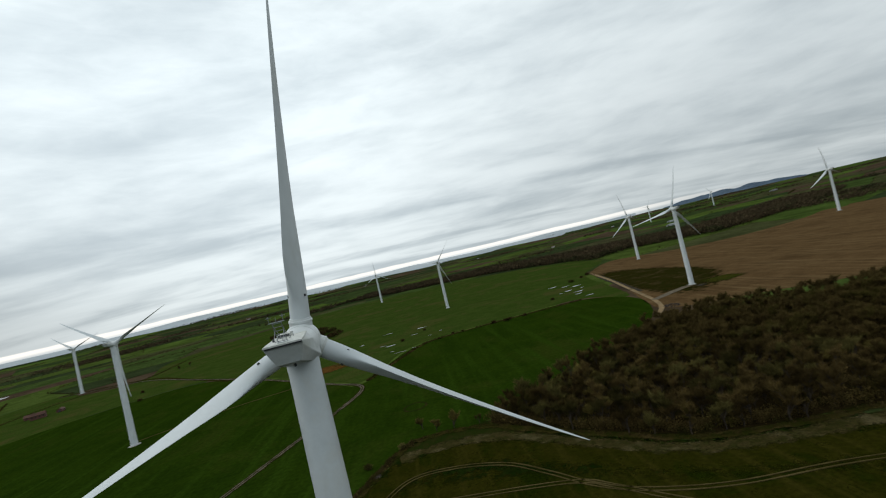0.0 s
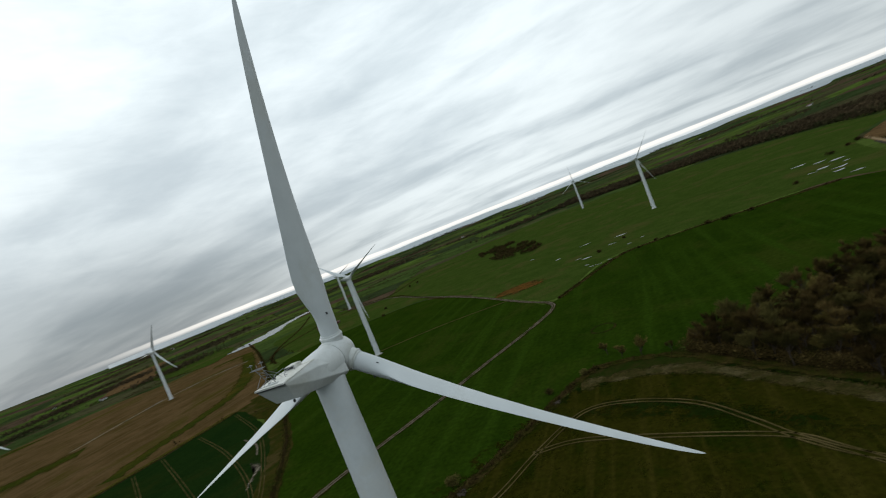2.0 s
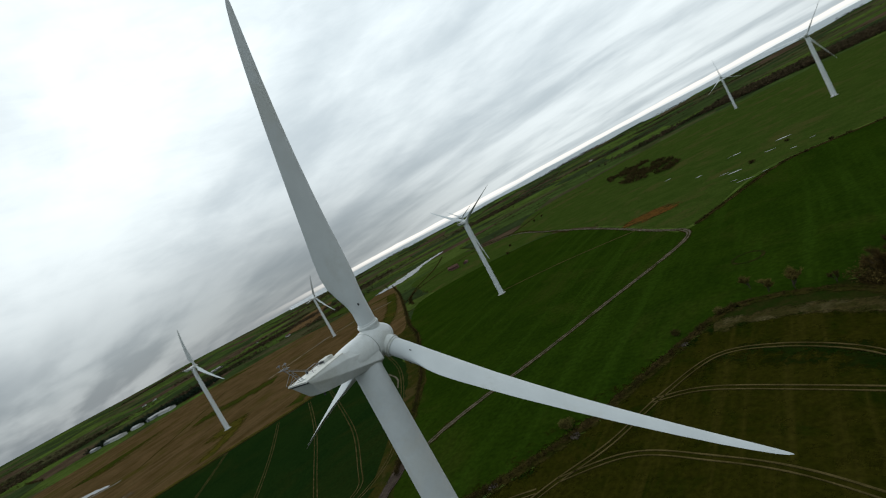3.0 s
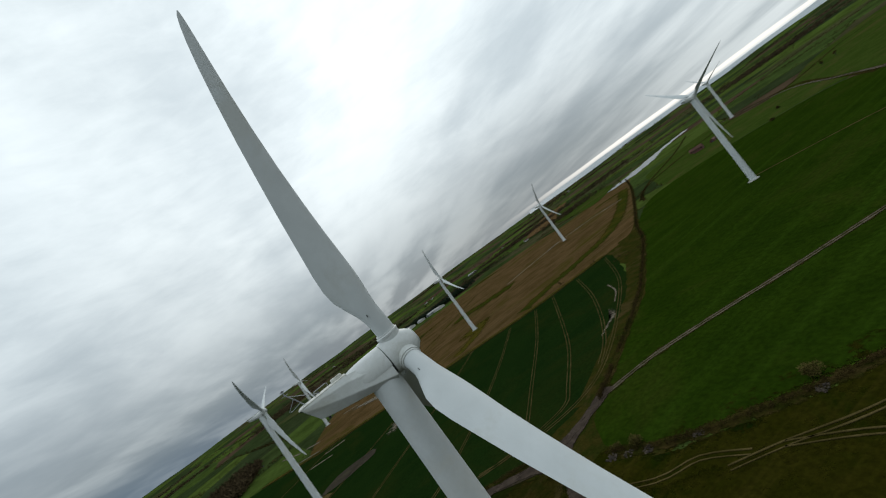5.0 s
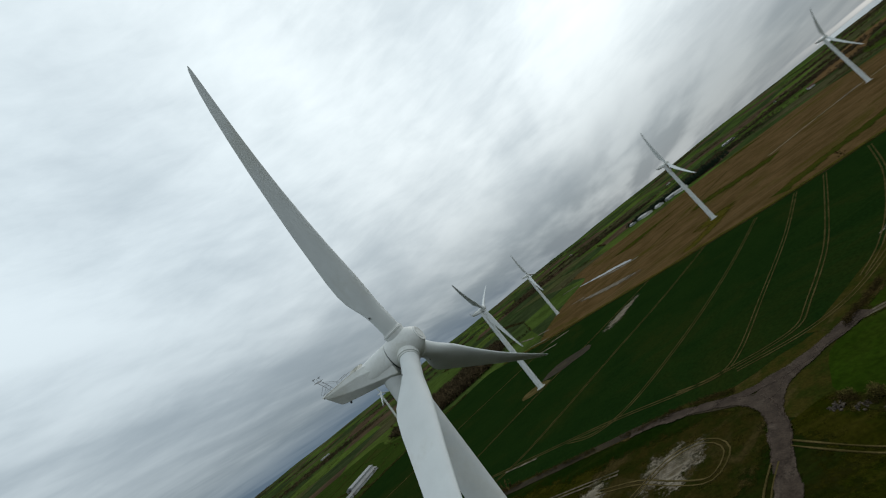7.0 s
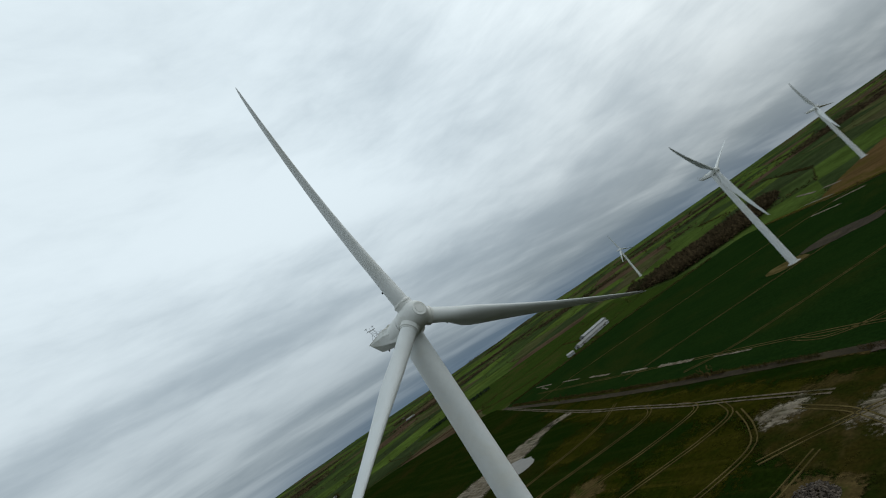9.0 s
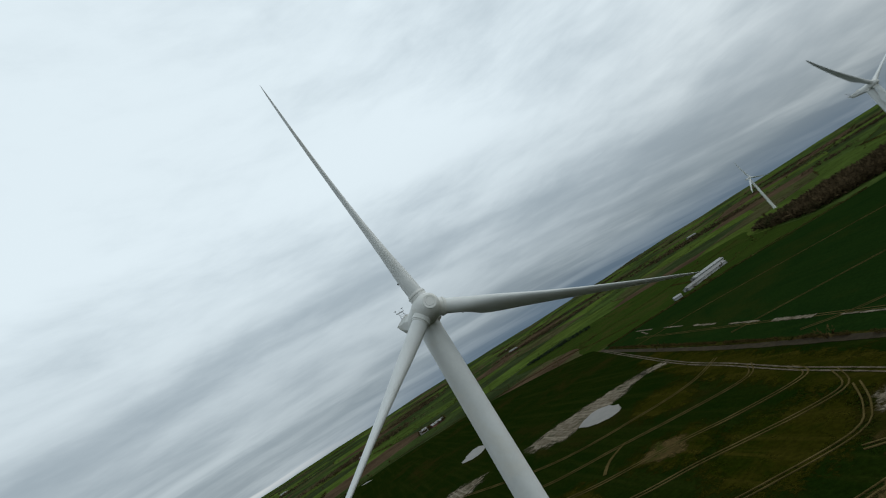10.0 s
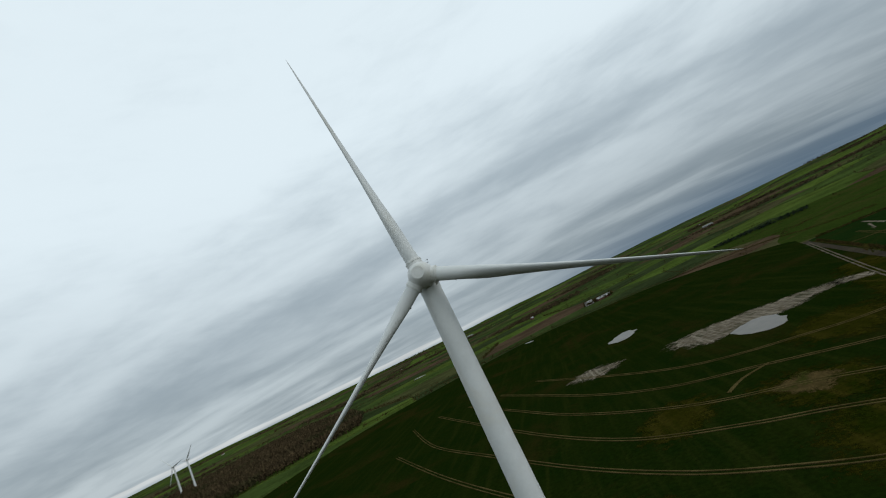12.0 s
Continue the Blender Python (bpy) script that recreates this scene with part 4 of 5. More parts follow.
for line in (
        [(-53, 57), (-45, 69), (-32, 86), (-20, 110), (-5, 131), (14, 132), (35, 123), (48, 108), (58, 94), (71, 83), (95, 73), (134, 66), (201, 46)],
        [(-23, 107), (-7, 111), (18, 107), (53, 98), (64, 89), (77, 74), (111, 37), (159, -22)],
        [(-45, 69), (-25, 80), (-4, 79), (27, 70), (71, 39), (110, -20)],
        [(-90, 30), (-70, 45), (-63, 57), (-51, 64)],
        [(-118, -32), (-110, -15), (-99, -3), (-92, 8), (-101, 16), (-111, 12), (-113, -1), (-102, -20), (-90, -36)],
        [(-87, 26), (-66, 16), (-41, 28), (-10, 26)],
        [(-125, -55), (-111, -45), (-97, -41), (-73, -52), (-55, -63), (-31, -82), (1, -118), (47, -181), (107, -268), (159, -377)],
        [(-136, -68), (-124, -58), (-110, -63), (-95, -73), (-78, -85), (-56, -98), (-22, -125), (16, -179), (71, -276), (132, -387)],
        [(-144, -91), (-135, -79), (-112, -90), (-87, -109), (-48, -136), (-2, -193), (39, -266), (94, -367)],
        [(-154, -119), (-141, -110), (-122, -119), (-85, -145), (-52, -168), (-20, -209), (18, -277), (57, -348)],
        [(-170, -154), (-144, -149), (-114, -159), (-67, -190), (-18, -267), (21, -339)],
        [(-93, -20), (-62, -31), (-28, -52), (13, -95), (74, -176), (146, -286)]):
    wheel_tracks(line, width=0.5)
for line in (
        [(-148, 45), (-153, 17), (-167, -16), (-179, -51), (-201, -122), (-241, -257), (-269, -349)],
        [(-348, 208), (-271, 170), (-212, 135), (-176, 109), (-158, 91)],
        [(-358, 180), (-273, 137), (-211, 104), (-165, 73), (-150, 61), (-148, 45)],
        [(-363, 159), (-275, 112), (-200, 66), (-159, 40), (-150, 27), (-157, 10)],
        [(-372, 129), (-295, 83), (-230, 38), (-179, -7), (-168, -31), (-177, -49)],
        [(-403, 90), (-334, 38), (-264, -23), (-200, -80), (-183, -110)],
        [(-433, 35), (-366, -26), (-283, -105), (-206, -171)],
        [(-502, -77), (-406, -177), (-305, -272), (-238, -318)],
        [(-145, 34), (-143, 65), (-156, 93), (-195, 136), (-255, 189), (-343, 244)]):
    wheel_tracks(line, 0.3, 2.0, 0.42)

patch("pool", [(-102, -212), (-113, -219), (-123, -222), (-129, -203), (-122, -190), (-108, -193)], 0.34, POOL, "shallow muddy pool lying in the thin crop", "pool", 5.0, 3.0)
soft_patch("bare_patch", [(-79, -243), (-94, -254), (-113, -251), (-148, -239), (-168, -222), (-150, -216), (-132, -213), (-116, -221), (-98, -214), (-86, -226)], 0.26, CHALK, "pale dried mud beside a pool", core=0.7)
soft_patch("bare_patch", [(-170, -228), (-181, -219), (-180, -206), (-169, -214)], 0.26, CHALK, "pale dried mud in the crop")
soft_patch("bare_patch", [(-71, -121), (-90, -124), (-106, -104), (-90, -83), (-74, -93)], 0.2, OLIVE_FADE, "brown soil showing through the crop", core=0.35)
track("bare_strip", [(-65, -130), (-75, -139), (-89, -144)], 1.6, 0.3, RUT, "short scuffed line in the crop", "bare ground")
patch("pool", [(-52, -358), (-64, -378), (-74, -382), (-79, -361), (-68, -344), (-58, -346)], 0.34, POOL, "small pale pool in the crop", "pool", 4.0, 3.0)
soft_patch("bare_patch", [(-7, -272), (-24, -284), (-46, -268), (-40, -258), (-24, -252)], 0.3, CHALK, "pale dried mud in the crop")
patch("pool", [(45, -724), (32, -719), (26, -703), (37, -709)], 0.34, POOL, "small pale pool in the crop", "pool", 1.0)
patch("pool", [(408, -1209), (376, -1197), (385, -1178), (414, -1192)], 0.9, POOL, "small distant pool", "pool", 1.0)
soft_patch("bare_patch", [(-77, -116), (-86, -121), (-94, -108), (-85, -99), (-77, -107)], 0.24, EARTH, "bare brown soil showing through the crop")
soft_patch("bare_patch", [(-213, 143), (-201, 136), (-185, 113), (-189, 122), (-199, 138)], 0.24, CHALK, "chalky trampled corner of the crop", wobble=1.5, core=0.3)
soft_track("bare_strip", [(-218, 153), (-236, 169), (-261, 181)], 1.4, 0.25, CHALK, "chalky worn strip along the crop edge", "bare ground")
soft_patch("regrown_weeds", [(306, 366), (322, 354), (345, 362), (338, 380), (318, 383)], 0.24, GREEN_FADE, "bright green weeds on ploughed ground", "field")
soft_patch("bare_patch", [(-115, 11), (-103, 7), (-98, -5), (-108, -15), (-118, -9)], 0.28, CHALK, "pale bare ground by the junction", core=0.2)
soft_patch("bare_patch", [(-126, -28), (-115, -27), (-108, -39), (-119, -44)], 0.28, CHALK, "pale bare ground by the lane", core=0.2)
soft_patch("bare_patch", [(-352, -9), (-393, 17), (-399, 11), (-362, -18)], 0.26, CHALK, "pale bare strip in the crop")
patch("bare_patch", [(-333, -87), (-351, -73), (-346, -39), (-330, -37), (-325, -63)], 0.3, DARK_EARTH, "dark turned soil beside a turbine", "bare ground", 3.0)
patch("bare_patch", [(-312, -104), (-326, -105), (-331, -87), (-318, -77), (-308, -88)], 0.26, RUT, "worn ground round a turbine foot", "bare ground", 2.0)
soft_patch("bare_patch", [(-118, 404), (-112, 424), (-92, 434), (-72, 428), (-66, 414), (-80, 404), (-98, 398)], 0.26, RUST_FADE, "rust-brown patch of dead bracken", "bare ground", wobble=6.0, core=0.6)
patch("flood", [(-930, 735), (-862, 762), (-868, 850), (-940, 960), (-968, 1090), (-1004, 1120), (-996, 1000), (-966, 880)], 0.5, FLOOD, "long pale sheet of flood water", "flood water", 22.0)
patch("flood", [(-852, -68), (-778, -30), (-688, 29), (-678, 41), (-732, 21), (-806, -35)], 0.4, FLOOD, "pale flood water on the stubble", "flood water", 5.0)
patch("flood", [(-979, -360), (-884, -305), (-804, -238), (-799, -254), (-882, -328)], 0.6, FLOOD, "pale flood water behind the trees", "flood water", 6.0)
for wide, line in ((2.6, [(-298, -384), (-282, -336)]), (2.2, [(-272, -306), (-257, -265)]), (3.0, [(-248, -244), (-234, -208)]), (2.4, [(-225, -188), (-213, -155)]), (4.0, [(-208, -142), (-197, -111)]), (2.0, [(-286, -359), (-270, -330)]), (1.8, [(-190, -94), (-182, -70)])):
    soft_track("bare_strip", line, wide, 0.31, CHALK, "pale scuffed strip at the end of the crop rows", "bare ground")
for k, ring in enumerate(([(-119, -71), (-98, -87), (-72, -81), (-63, -52), (-91, -38), (-115, -45)], [(-47, -109), (-61, -130), (-43, -147), (-25, -124), (-33, -107)], [(-131, -132), (-148, -162), (-126, -180), (-106, -160), (-114, -135)], [(-27, -59), (-6, -82), (21, -78), (10, -50), (-14, -40)])):
    soft_patch("thin_place", ring, 0.15 + 0.004 * k, OLIVE_FADE, "brownish thin place in the crop", "field", core=0.4)
for wide, line in ((9, [(-743, -17), (-684, 20), (-658, 48)]), (6, [(-616, -133), (-592, -110)]), (5, [(-482, -94), (-475, -68)]), (4, [(-464, -110), (-449, -83)]), (5, [(-682, -181), (-621, -143)]), (5, [(-676, -75), (-654, -48)]), (4, [(-557, -139), (-526, -104)]), (7, [(-937, -114), (-896, -69)])):
    soft_track("bare_strip", line, wide, 0.29, CHALK, "pale wet strip of bare ground", "bare ground")
soft_patch("bare_patch", [(-643, -53), (-587, -5), (-541, 30), (-536, 14), (-597, -35)], 0.3, CHALK, "pale bare strip in the stubble")
for k, (x, y, a, b) in enumerate(((232, 620, 22, 9), (244, 596, 14, 6), (252, 575, 18, 6), (228, 545, 14, 5), (236, 520, 16, 6), (227, 500, 11, 5), (228, 470, 13, 5), (216, 536, 9, 4), (250, 548, 9, 4), (-28, 567, 15, 5), (-19, 466, 12, 4), (-30, 476, 9, 3), (18, 547, 14, 4), (-9, 414, 13, 4), (4, 420, 8, 3), (-20, 428, 9, 3), (-60, 520, 9, 3), (26, 470, 9, 3), (40, 486, 6, 2), (8, 505, 8, 3), (-108, 591, 8, 3))):
    a, b = a * 0.46, b * 0.24
    ring = [(x + a * math.cos(t) * (0.8 + 0.3 * math.sin(3 * t + k)), y + b * 1.6 * math.sin(t + 0.4)) for t in np.linspace(0, 2 * math.pi, 12, endpoint=False)]
    patch("puddle", ring, 0.34, FLOOD, "white glinting puddle on wet grass", "puddle", 4.0, 2.0)

# ---- far country ----


def far_country():
    """Field after field out to the hills, and the hedges between them."""
    rng = np.random.default_rng(5)
    cell, n = 205.0, 23
    c, s = math.cos(radians(24)), math.sin(radians(24))
    grid = {}
    for i in range(-n, n + 1):
        for j in range(-n, n + 1):
            u, v = (i + rng.uniform(-0.3, 0.3)) * cell * 1.25, (j + rng.uniform(-0.3, 0.3)) * cell * 0.8
            grid[i, j] = (u * c - v * s, u * s + v * c)
    verts, faces, places, sizes = [], [], [], []

    def clear(x, y):
        return not any(inside(x, y, poly) for poly in NEAR)

    for (i, j), p in grid.items():
        if (i + 1, j + 1) not in grid:
            continue
        q = [p, grid[i + 1, j], grid[i + 1, j + 1], grid[i, j + 1]]
        if max(math.hypot(*k) for k in q) > 4940:
            continue
        base, m = len(verts), 4
        for a in range(m + 1):
            for b in range(m + 1):
                f, g = a / m, b / m
                x = (1 - f) * (1 - g) * q[0][0] + f * (1 - g) * q[1][0] + f * g * q[2][0] + (1 - f) * g * q[3][0]
                y = (1 - f) * (1 - g) * q[0][1] + f * (1 - g) * q[1][1] + f * g * q[2][1] + (1 - f) * g * q[3][1]
                verts.append((x, y, height(x, y) + 0.04 + 1.2 * smoothstep(1000, 2200, math.hypot(x, y))))
        faces += [(base + a * (m + 1) + b, base + (a + 1) * (m + 1) + b, base + (a + 1) * (m + 1) + b + 1, base + a * (m + 1) + b + 1) for a in range(m) for b in range(m)]
        for a, b in ((q[0], q[1]), (q[0], q[3])):
            far = math.hypot((a[0] + b[0]) / 2, (a[1] + b[1]) / 2)
            if far > 3400 or rng.random() < (0.3 if far < 1700 else 0.62):
                continue
            tall = rng.choice([2.2, 3.0, 6.0], p=[0.55, 0.33, 0.12])
            length = math.hypot(b[0] - a[0], b[1] - a[1])
            for t in np.arange(0, 1, (3.0 if far < 1600 else 6.0) / length):
                x, y = a[0] + (b[0] - a[0]) * t + rng.normal() * 0.8, a[1] + (b[1] - a[1]) * t + rng.normal() * 0.8
                if rng.random() < 0.12 or not clear(x, y):
                    continue
                big = rng.random() < 0.035
                places.append((x, y, height(x, y)))
                sizes.append(8.0 if big else tall * rng.uniform(0.7, 1.3) * (1.0 if far < 1600 else 1.3))
    tagged(new("far_fields", mesh_of("far_fields", verts, faces, PATCHWORK)), "patchwork of distant green and brown fields", "fields", kind="structure")
    v, f = tufts(np.array(places), np.array(sizes), 9, rng)
    tagged(new("far_hedges", array_mesh("far_hedges", v, f, HEDGE)), "distant dark hedgerows with scattered trees", "hedgerows", kind="stuff")
    # woods and copses on the far slopes
    places, sizes = [], []
    for _ in range(170):
        a, r = rng.uniform(0, 2 * math.pi), rng.uniform(1350, 4100)
        cx, cy, wide, deep = r * math.sin(a), r * math.cos(a), rng.uniform(60, 260), rng.uniform(20, 70)
        for _ in range(int(wide * deep / (26 if r < 2400 else 60))):
            e, d = rng.normal() * wide * 0.5, rng.normal() * deep * 0.5
            x, y = cx + e * math.cos(a) + d * math.sin(a), cy - e * math.sin(a) + d * math.cos(a)
            if clear(x, y) and math.hypot(x, y) < 4850:
                places.append((x, y, height(x, y)))
                sizes.append(rng.uniform(8, 14))
    v, f = tufts(np.array(places), np.array(sizes), 10, rng)
    tagged(new("far_woods", array_mesh("far_woods", v, f, FAR_WOOD)), "distant brown leafless woods and copses", "woodland", kind="stuff")


far_country()


def sea_sheet():
    """The sea meets the land along a ragged shore and runs on to the skyline."""
    verts, faces, n = [], [], 90
    for k in range(n + 1):
        a = radians(-62 + 92 * k / n)
        shore = 3650 + 420 * noise.noise(Vector((k * 0.11, 2.2, 0))) + 800 * (abs(k / n - 0.5) * 2) ** 4
        for f in (0.0, 0.3, 0.65, 1.0):
            r = shore + (4960 - shore) * f
            x, y = r * math.sin(a), r * math.cos(a)
            verts.append((x, y, height(x, y) - 0.5 + (18 if f else 0) * f ** 0.5 + (6 if f == 1.0 else 0)))
    faces = [(4 * k + j, 4 * k + j + 1, 4 * k + j + 5, 4 * k + j + 4) for k in range(n) for j in range(3)]
    tagged(new("sea", mesh_of("sea", verts, faces, SEA)), "pale grey sea under the bright horizon", "sea", kind="structure")


sea_sheet()


def distant_ridge():
    """A headland on the skyline, its base colour turned blue-grey for haze."""
    verts, faces, n = [], [], 40
    for k in range(n + 1):
        a = radians(33 + 16 * k / n)
        rise = 52 * math.sin(math.pi * min(1, k / n * 1.15 + 0.02)) ** 0.7 * (0.8 + 0.3 * noise.noise(Vector((k * 0.3, 0, 4))))
        for r, up_ in ((4500, -6), (4700, rise), (4880, -6)):
            x, y = r * math.sin(a), r * math.cos(a)
            verts.append((x, y, height(x, y) + up_))
    faces = [(3 * k + j, 3 * k + j + 1, 3 * k + j + 4, 3 * k + j + 3) for k in range(n) for j in range(2)]
    # aerial haze is mixed into this base colour
    stone = surface("haze_tinted_moor", (0.085, 0.115, 0.150), (0.070, 0.095, 0.125), None, 120, 20, 0.95, 0, specular=0.0)
    tagged(new("distant_hill", mesh_of("distant_hill", verts, faces, stone)), "headland on the skyline, coloured blue-grey for haze", "hill", kind="structure")


distant_ridge()


def woodland(name, poly, gap, tall, blades, label, seed, material=FAR_WOOD, sparse=-2.0):
    """A wood of ragged clumps; where sparse is given, it opens into glades."""
    rng = np.random.default_rng(seed)
    pts = [p for p in scatter(poly, gap, rng) if noise.noise(Vector((p[0] * 0.022, p[1] * 0.022, seed))) > sparse]
    places = np.array([(x, y, height(x, y)) for x, y in pts])
    v, f = tufts(places, rng.uniform(0.75, 1.2, len(pts)) * tall, blades, rng, 1.05)
    tagged(new(name, array_mesh(name, v, f, material)), label, "woodland", kind="stuff")


woodland("north_wood", NORTH_BELT, 7.5, 12, 26, "long brown belt of leafless wood behind the pasture", 11)
woodland("west_wood", WEST_WOOD, 6.5, 12, 40, "dark brown leafless wood beyond the crop", 12)
woodland("south_wood", SOUTH_WOOD, 8.0, 12, 30, "brown leafless wood beyond the thin crop", 13)
woodland("scrub", [(-300, 940), (-280, 1010), (-225, 975), (-160, 850), (-110, 740), (-118, 685), (-160, 700), (-200, 730), (-250, 820)], 5.0, 6, 26, "dark scrub and gorse on the pasture", 14, HEDGE, 0.02)

# ---- near hedges ----
hedge([(-96, 48), (-78, 58), (-61, 75), (-45, 95), (-28, 126), (-11, 158), (-1, 170)], 2.0, 2.4, 0.04, "bare brown hedge along a ditch beside the meadow", seed=2)
hedge([(-1, 170), (15, 171), (37, 164), (58, 143), (84, 119), (105, 102), (134, 94), (168, 89)], 1.1, 1.6, 0.25, "low broken hedge at the foot of the wood", seed=3)
hedge([(-130, 69), (-187, 146), (-228, 191), (-305, 266), (-368, 316), (-497, 432), (-697, 607), (-911, 781)], 2.0, 2.2, 0.05, "dark hedge between meadow and rough margin", seed=4)
hedge([(-351, 252), (-358, 219), (-375, 153), (-405, 94), (-435, 37), (-478, -36), (-526, -119), (-579, -192)], 1.5, 1.8, -0.3, "dark olive trimmed hedge between stubble and crop", OLIVE_TWIG, 60, 5)
soft_track("field_margin", [(-351, 252), (-358, 219), (-375, 153), (-405, 94), (-435, 37), (-478, -36), (-526, -119), (-579, -192)], 9.0, 0.216, ROUGH_STRAW, "yellow-olive rank grass beside the trimmed hedge", "field margin", shift=5.0, firm=0.5)
soft_patch("field_margin", [(-486, 128), (-500, 152), (-524, 158), (-540, 138), (-530, 116), (-504, 108)], 0.219, ROUGH_STRAW, "yellowing rank grass round a turbine foot", "field margin", core=0.35)
hedge([(-131, 28), (-140, 10), (-148, -22), (-159, -59), (-180, -132), (-215, -242), (-265, -396)], 2.0, 2.0, 0.08, "dark hedge beside the muddy lane", seed=6)
hedge([(-37, 324), (-8, 384), (21, 429), (61, 441), (114, 446), (207, 449)], 1.9, 1.8, 0.16, "thin broken hedge across the pasture", seed=7)
hedge([(-275, -413), (-390, -368), (-463, -329), (-555, -258)], 2.2, 2.4, 0.1, "dark hedge at the end of the crop", seed=8)
hedge([(-354, -442), (-322, -493), (-297, -581), (-190, -674), (-84, -742), (34, -768), (216, -719), (338, -638)], 2.4, 2.4, 0.12, "dark hedge closing the thin crop", seed=9, blades=18)
hedge([(-330, -600), (-440, -552), (-560, -545), (-690, -540)], 1.6, 1.6, 0.15, "thin dark hedge across the south pasture", seed=16, blades=18)
hedge([(-420, -372), (-470, -455), (-520, -548)], 1.4, 1.4, 0.2, "thin dark hedge across the south pasture", seed=17, blades=18)
hedge([(-467, 425), (-557, 514), (-585, 641), (-554, 750), (-462, 763), (-461, 950), (-357, 978)], 2.4, 2.4, 0.1, "dark hedge between pastures", seed=10, blades=18)
hedge([(-487, 436), (-585, 551), (-691, 733), (-837, 941)], 2.2, 2.4, 0.15, "dark overgrown hedge towards a farm", seed=11, blades=18)
hedge([(-639, 811), (-451, 747), (-309, 603), (-223, 510)], 1.8, 2.0, 0.2, "dark hedge along the farm track", seed=15, blades=18)

# ---- trees ----


def bare_tree_meshes(seed, tall, twig_material):
    """Trunk with limbs, and a crown of many thin twigs."""
    rng = random.Random(seed)
    limbs, twigs_v = [], []

    def grow(p, d, length, r, depth):
        mid = p + d * length * 0.5 + Vector((rng.uniform(-1, 1), rng.uniform(-1, 1), 0)) * length * 0.07
        end = p + d * length
        limbs.append(tube([p, mid, end], r, r * 0.55, 5 if depth < 2 else 3))
        if depth >= 3:
            for _ in range(30):
                q = p + d * length * rng.uniform(0.15, 1.1)
                w_ = (d + Vector((rng.gauss(0, 0.6), rng.gauss(0, 0.6), rng.uniform(0.1, 1.1)))).normalized()
                side = w_.cross(Vector((rng.gauss(0, 1), rng.gauss(0, 1), rng.gauss(0, 1)))).normalized() * rng.uniform(0.022, 0.05)
                reach = tall * rng.uniform(0.07, 0.15)
                twigs_v.extend([q - side, q + side, q + w_ * reach])
            return
        for k in range(rng.choice([3, 4]) if depth else 5):
            spread = rng.uniform(0.35, 0.85)
            a = rng.uniform(0, 6.283) + k * 2.4
            nd = (d + Vector((math.cos(a), math.sin(a), 0.25)) * spread).normalized()
            grow(p + d * length * rng.uniform(0.3, 1.0), nd, length * rng.uniform(0.55, 0.75), r * 0.5, depth + 1)

    grow(Vector((0, 0, -0.3)), Vector((rng.uniform(-0.08, 0.08), rng.uniform(-0.08, 0.08), 1)).normalized(), tall * 0.3, tall * 0.018, 0)
    tv = np.array([tuple(v) for v in twigs_v])
    lv, lf = joined(*limbs)
    return mesh_of("trunk", lv, lf, BARK), array_mesh("crown", tv, np.arange(len(tv)).reshape(-1, 3), twig_material), tv


KINDS = [bare_tree_meshes(20 + k, tall, PALE_TWIG if k in (2, 6) else OLIVE_TWIG if k in (1, 4) else TWIG) for k, tall in enumerate((11.0, 12.5, 9.0, 13.0, 10.0, 11.5, 8.0))]


def bare_tree(x, y, kind, size, turn, label, group=""):
    root = tagged(new("tree"), label, "tree", group)
    root.matrix_basis = pose(x, y, 0, 0, 0, turn) @ Matrix.Scale(size, 4)
    trunk, crown, _ = KINDS[kind]
    part("trunk", trunk, root)
    part("crown", crown, root, "sparse crown of thin brown twigs")
    return root


def near_wood():
    rng = np.random.default_rng(31)
    spots = scatter(WOOD, 7.0, rng)
    spots.sort(key=lambda p: math.hypot(p[0] - 40, p[1] - 60))
    picked = spots[:290]
    for x, y in picked:
        kind = int(rng.choice([0, 1, 2, 3, 4, 5], p=[0.22, 0.2, 0.08, 0.18, 0.16, 0.16]))
        bare_tree(x, y, kind, rng.uniform(1.25, 1.8), rng.uniform(0, 360), "pale-twigged leafless tree in the wood" if kind == 2 else "brown leafless tree in the wood", "trees of the wood")
    verts = []
    for x, y in spots[290:]:
        pts = KINDS[int(rng.integers(0, 6))][2]
        a, s = rng.uniform(0, 6.283), rng.uniform(1.25, 1.8)
        c, d = math.cos(a) * s, math.sin(a) * s
        verts.append(np.stack([pts[:, 0] * c - pts[:, 1] * d + x, pts[:, 0] * d + pts[:, 1] * c + y, pts[:, 2] * s], 1))
    if verts:
        v = np.concatenate(verts)
        tagged(new("wood_interior", array_mesh("wood_interior", v, np.arange(len(v)).reshape(-1, 3), WOOD_MIX)), "farther brown leafless crowns of the wood", "woodland", kind="stuff")
    under = scatter(WOOD, 3.4, rng)
    v, f = tufts(np.array([(x, y, 0) for x, y in under]), rng.uniform(1.6, 4.5, len(under)), 34, rng, fine=0.55)
    tagged(new("undergrowth", array_mesh("undergrowth", v, f, HEDGE)), "brown bramble and saplings under the trees", "undergrowth", kind="stuff")


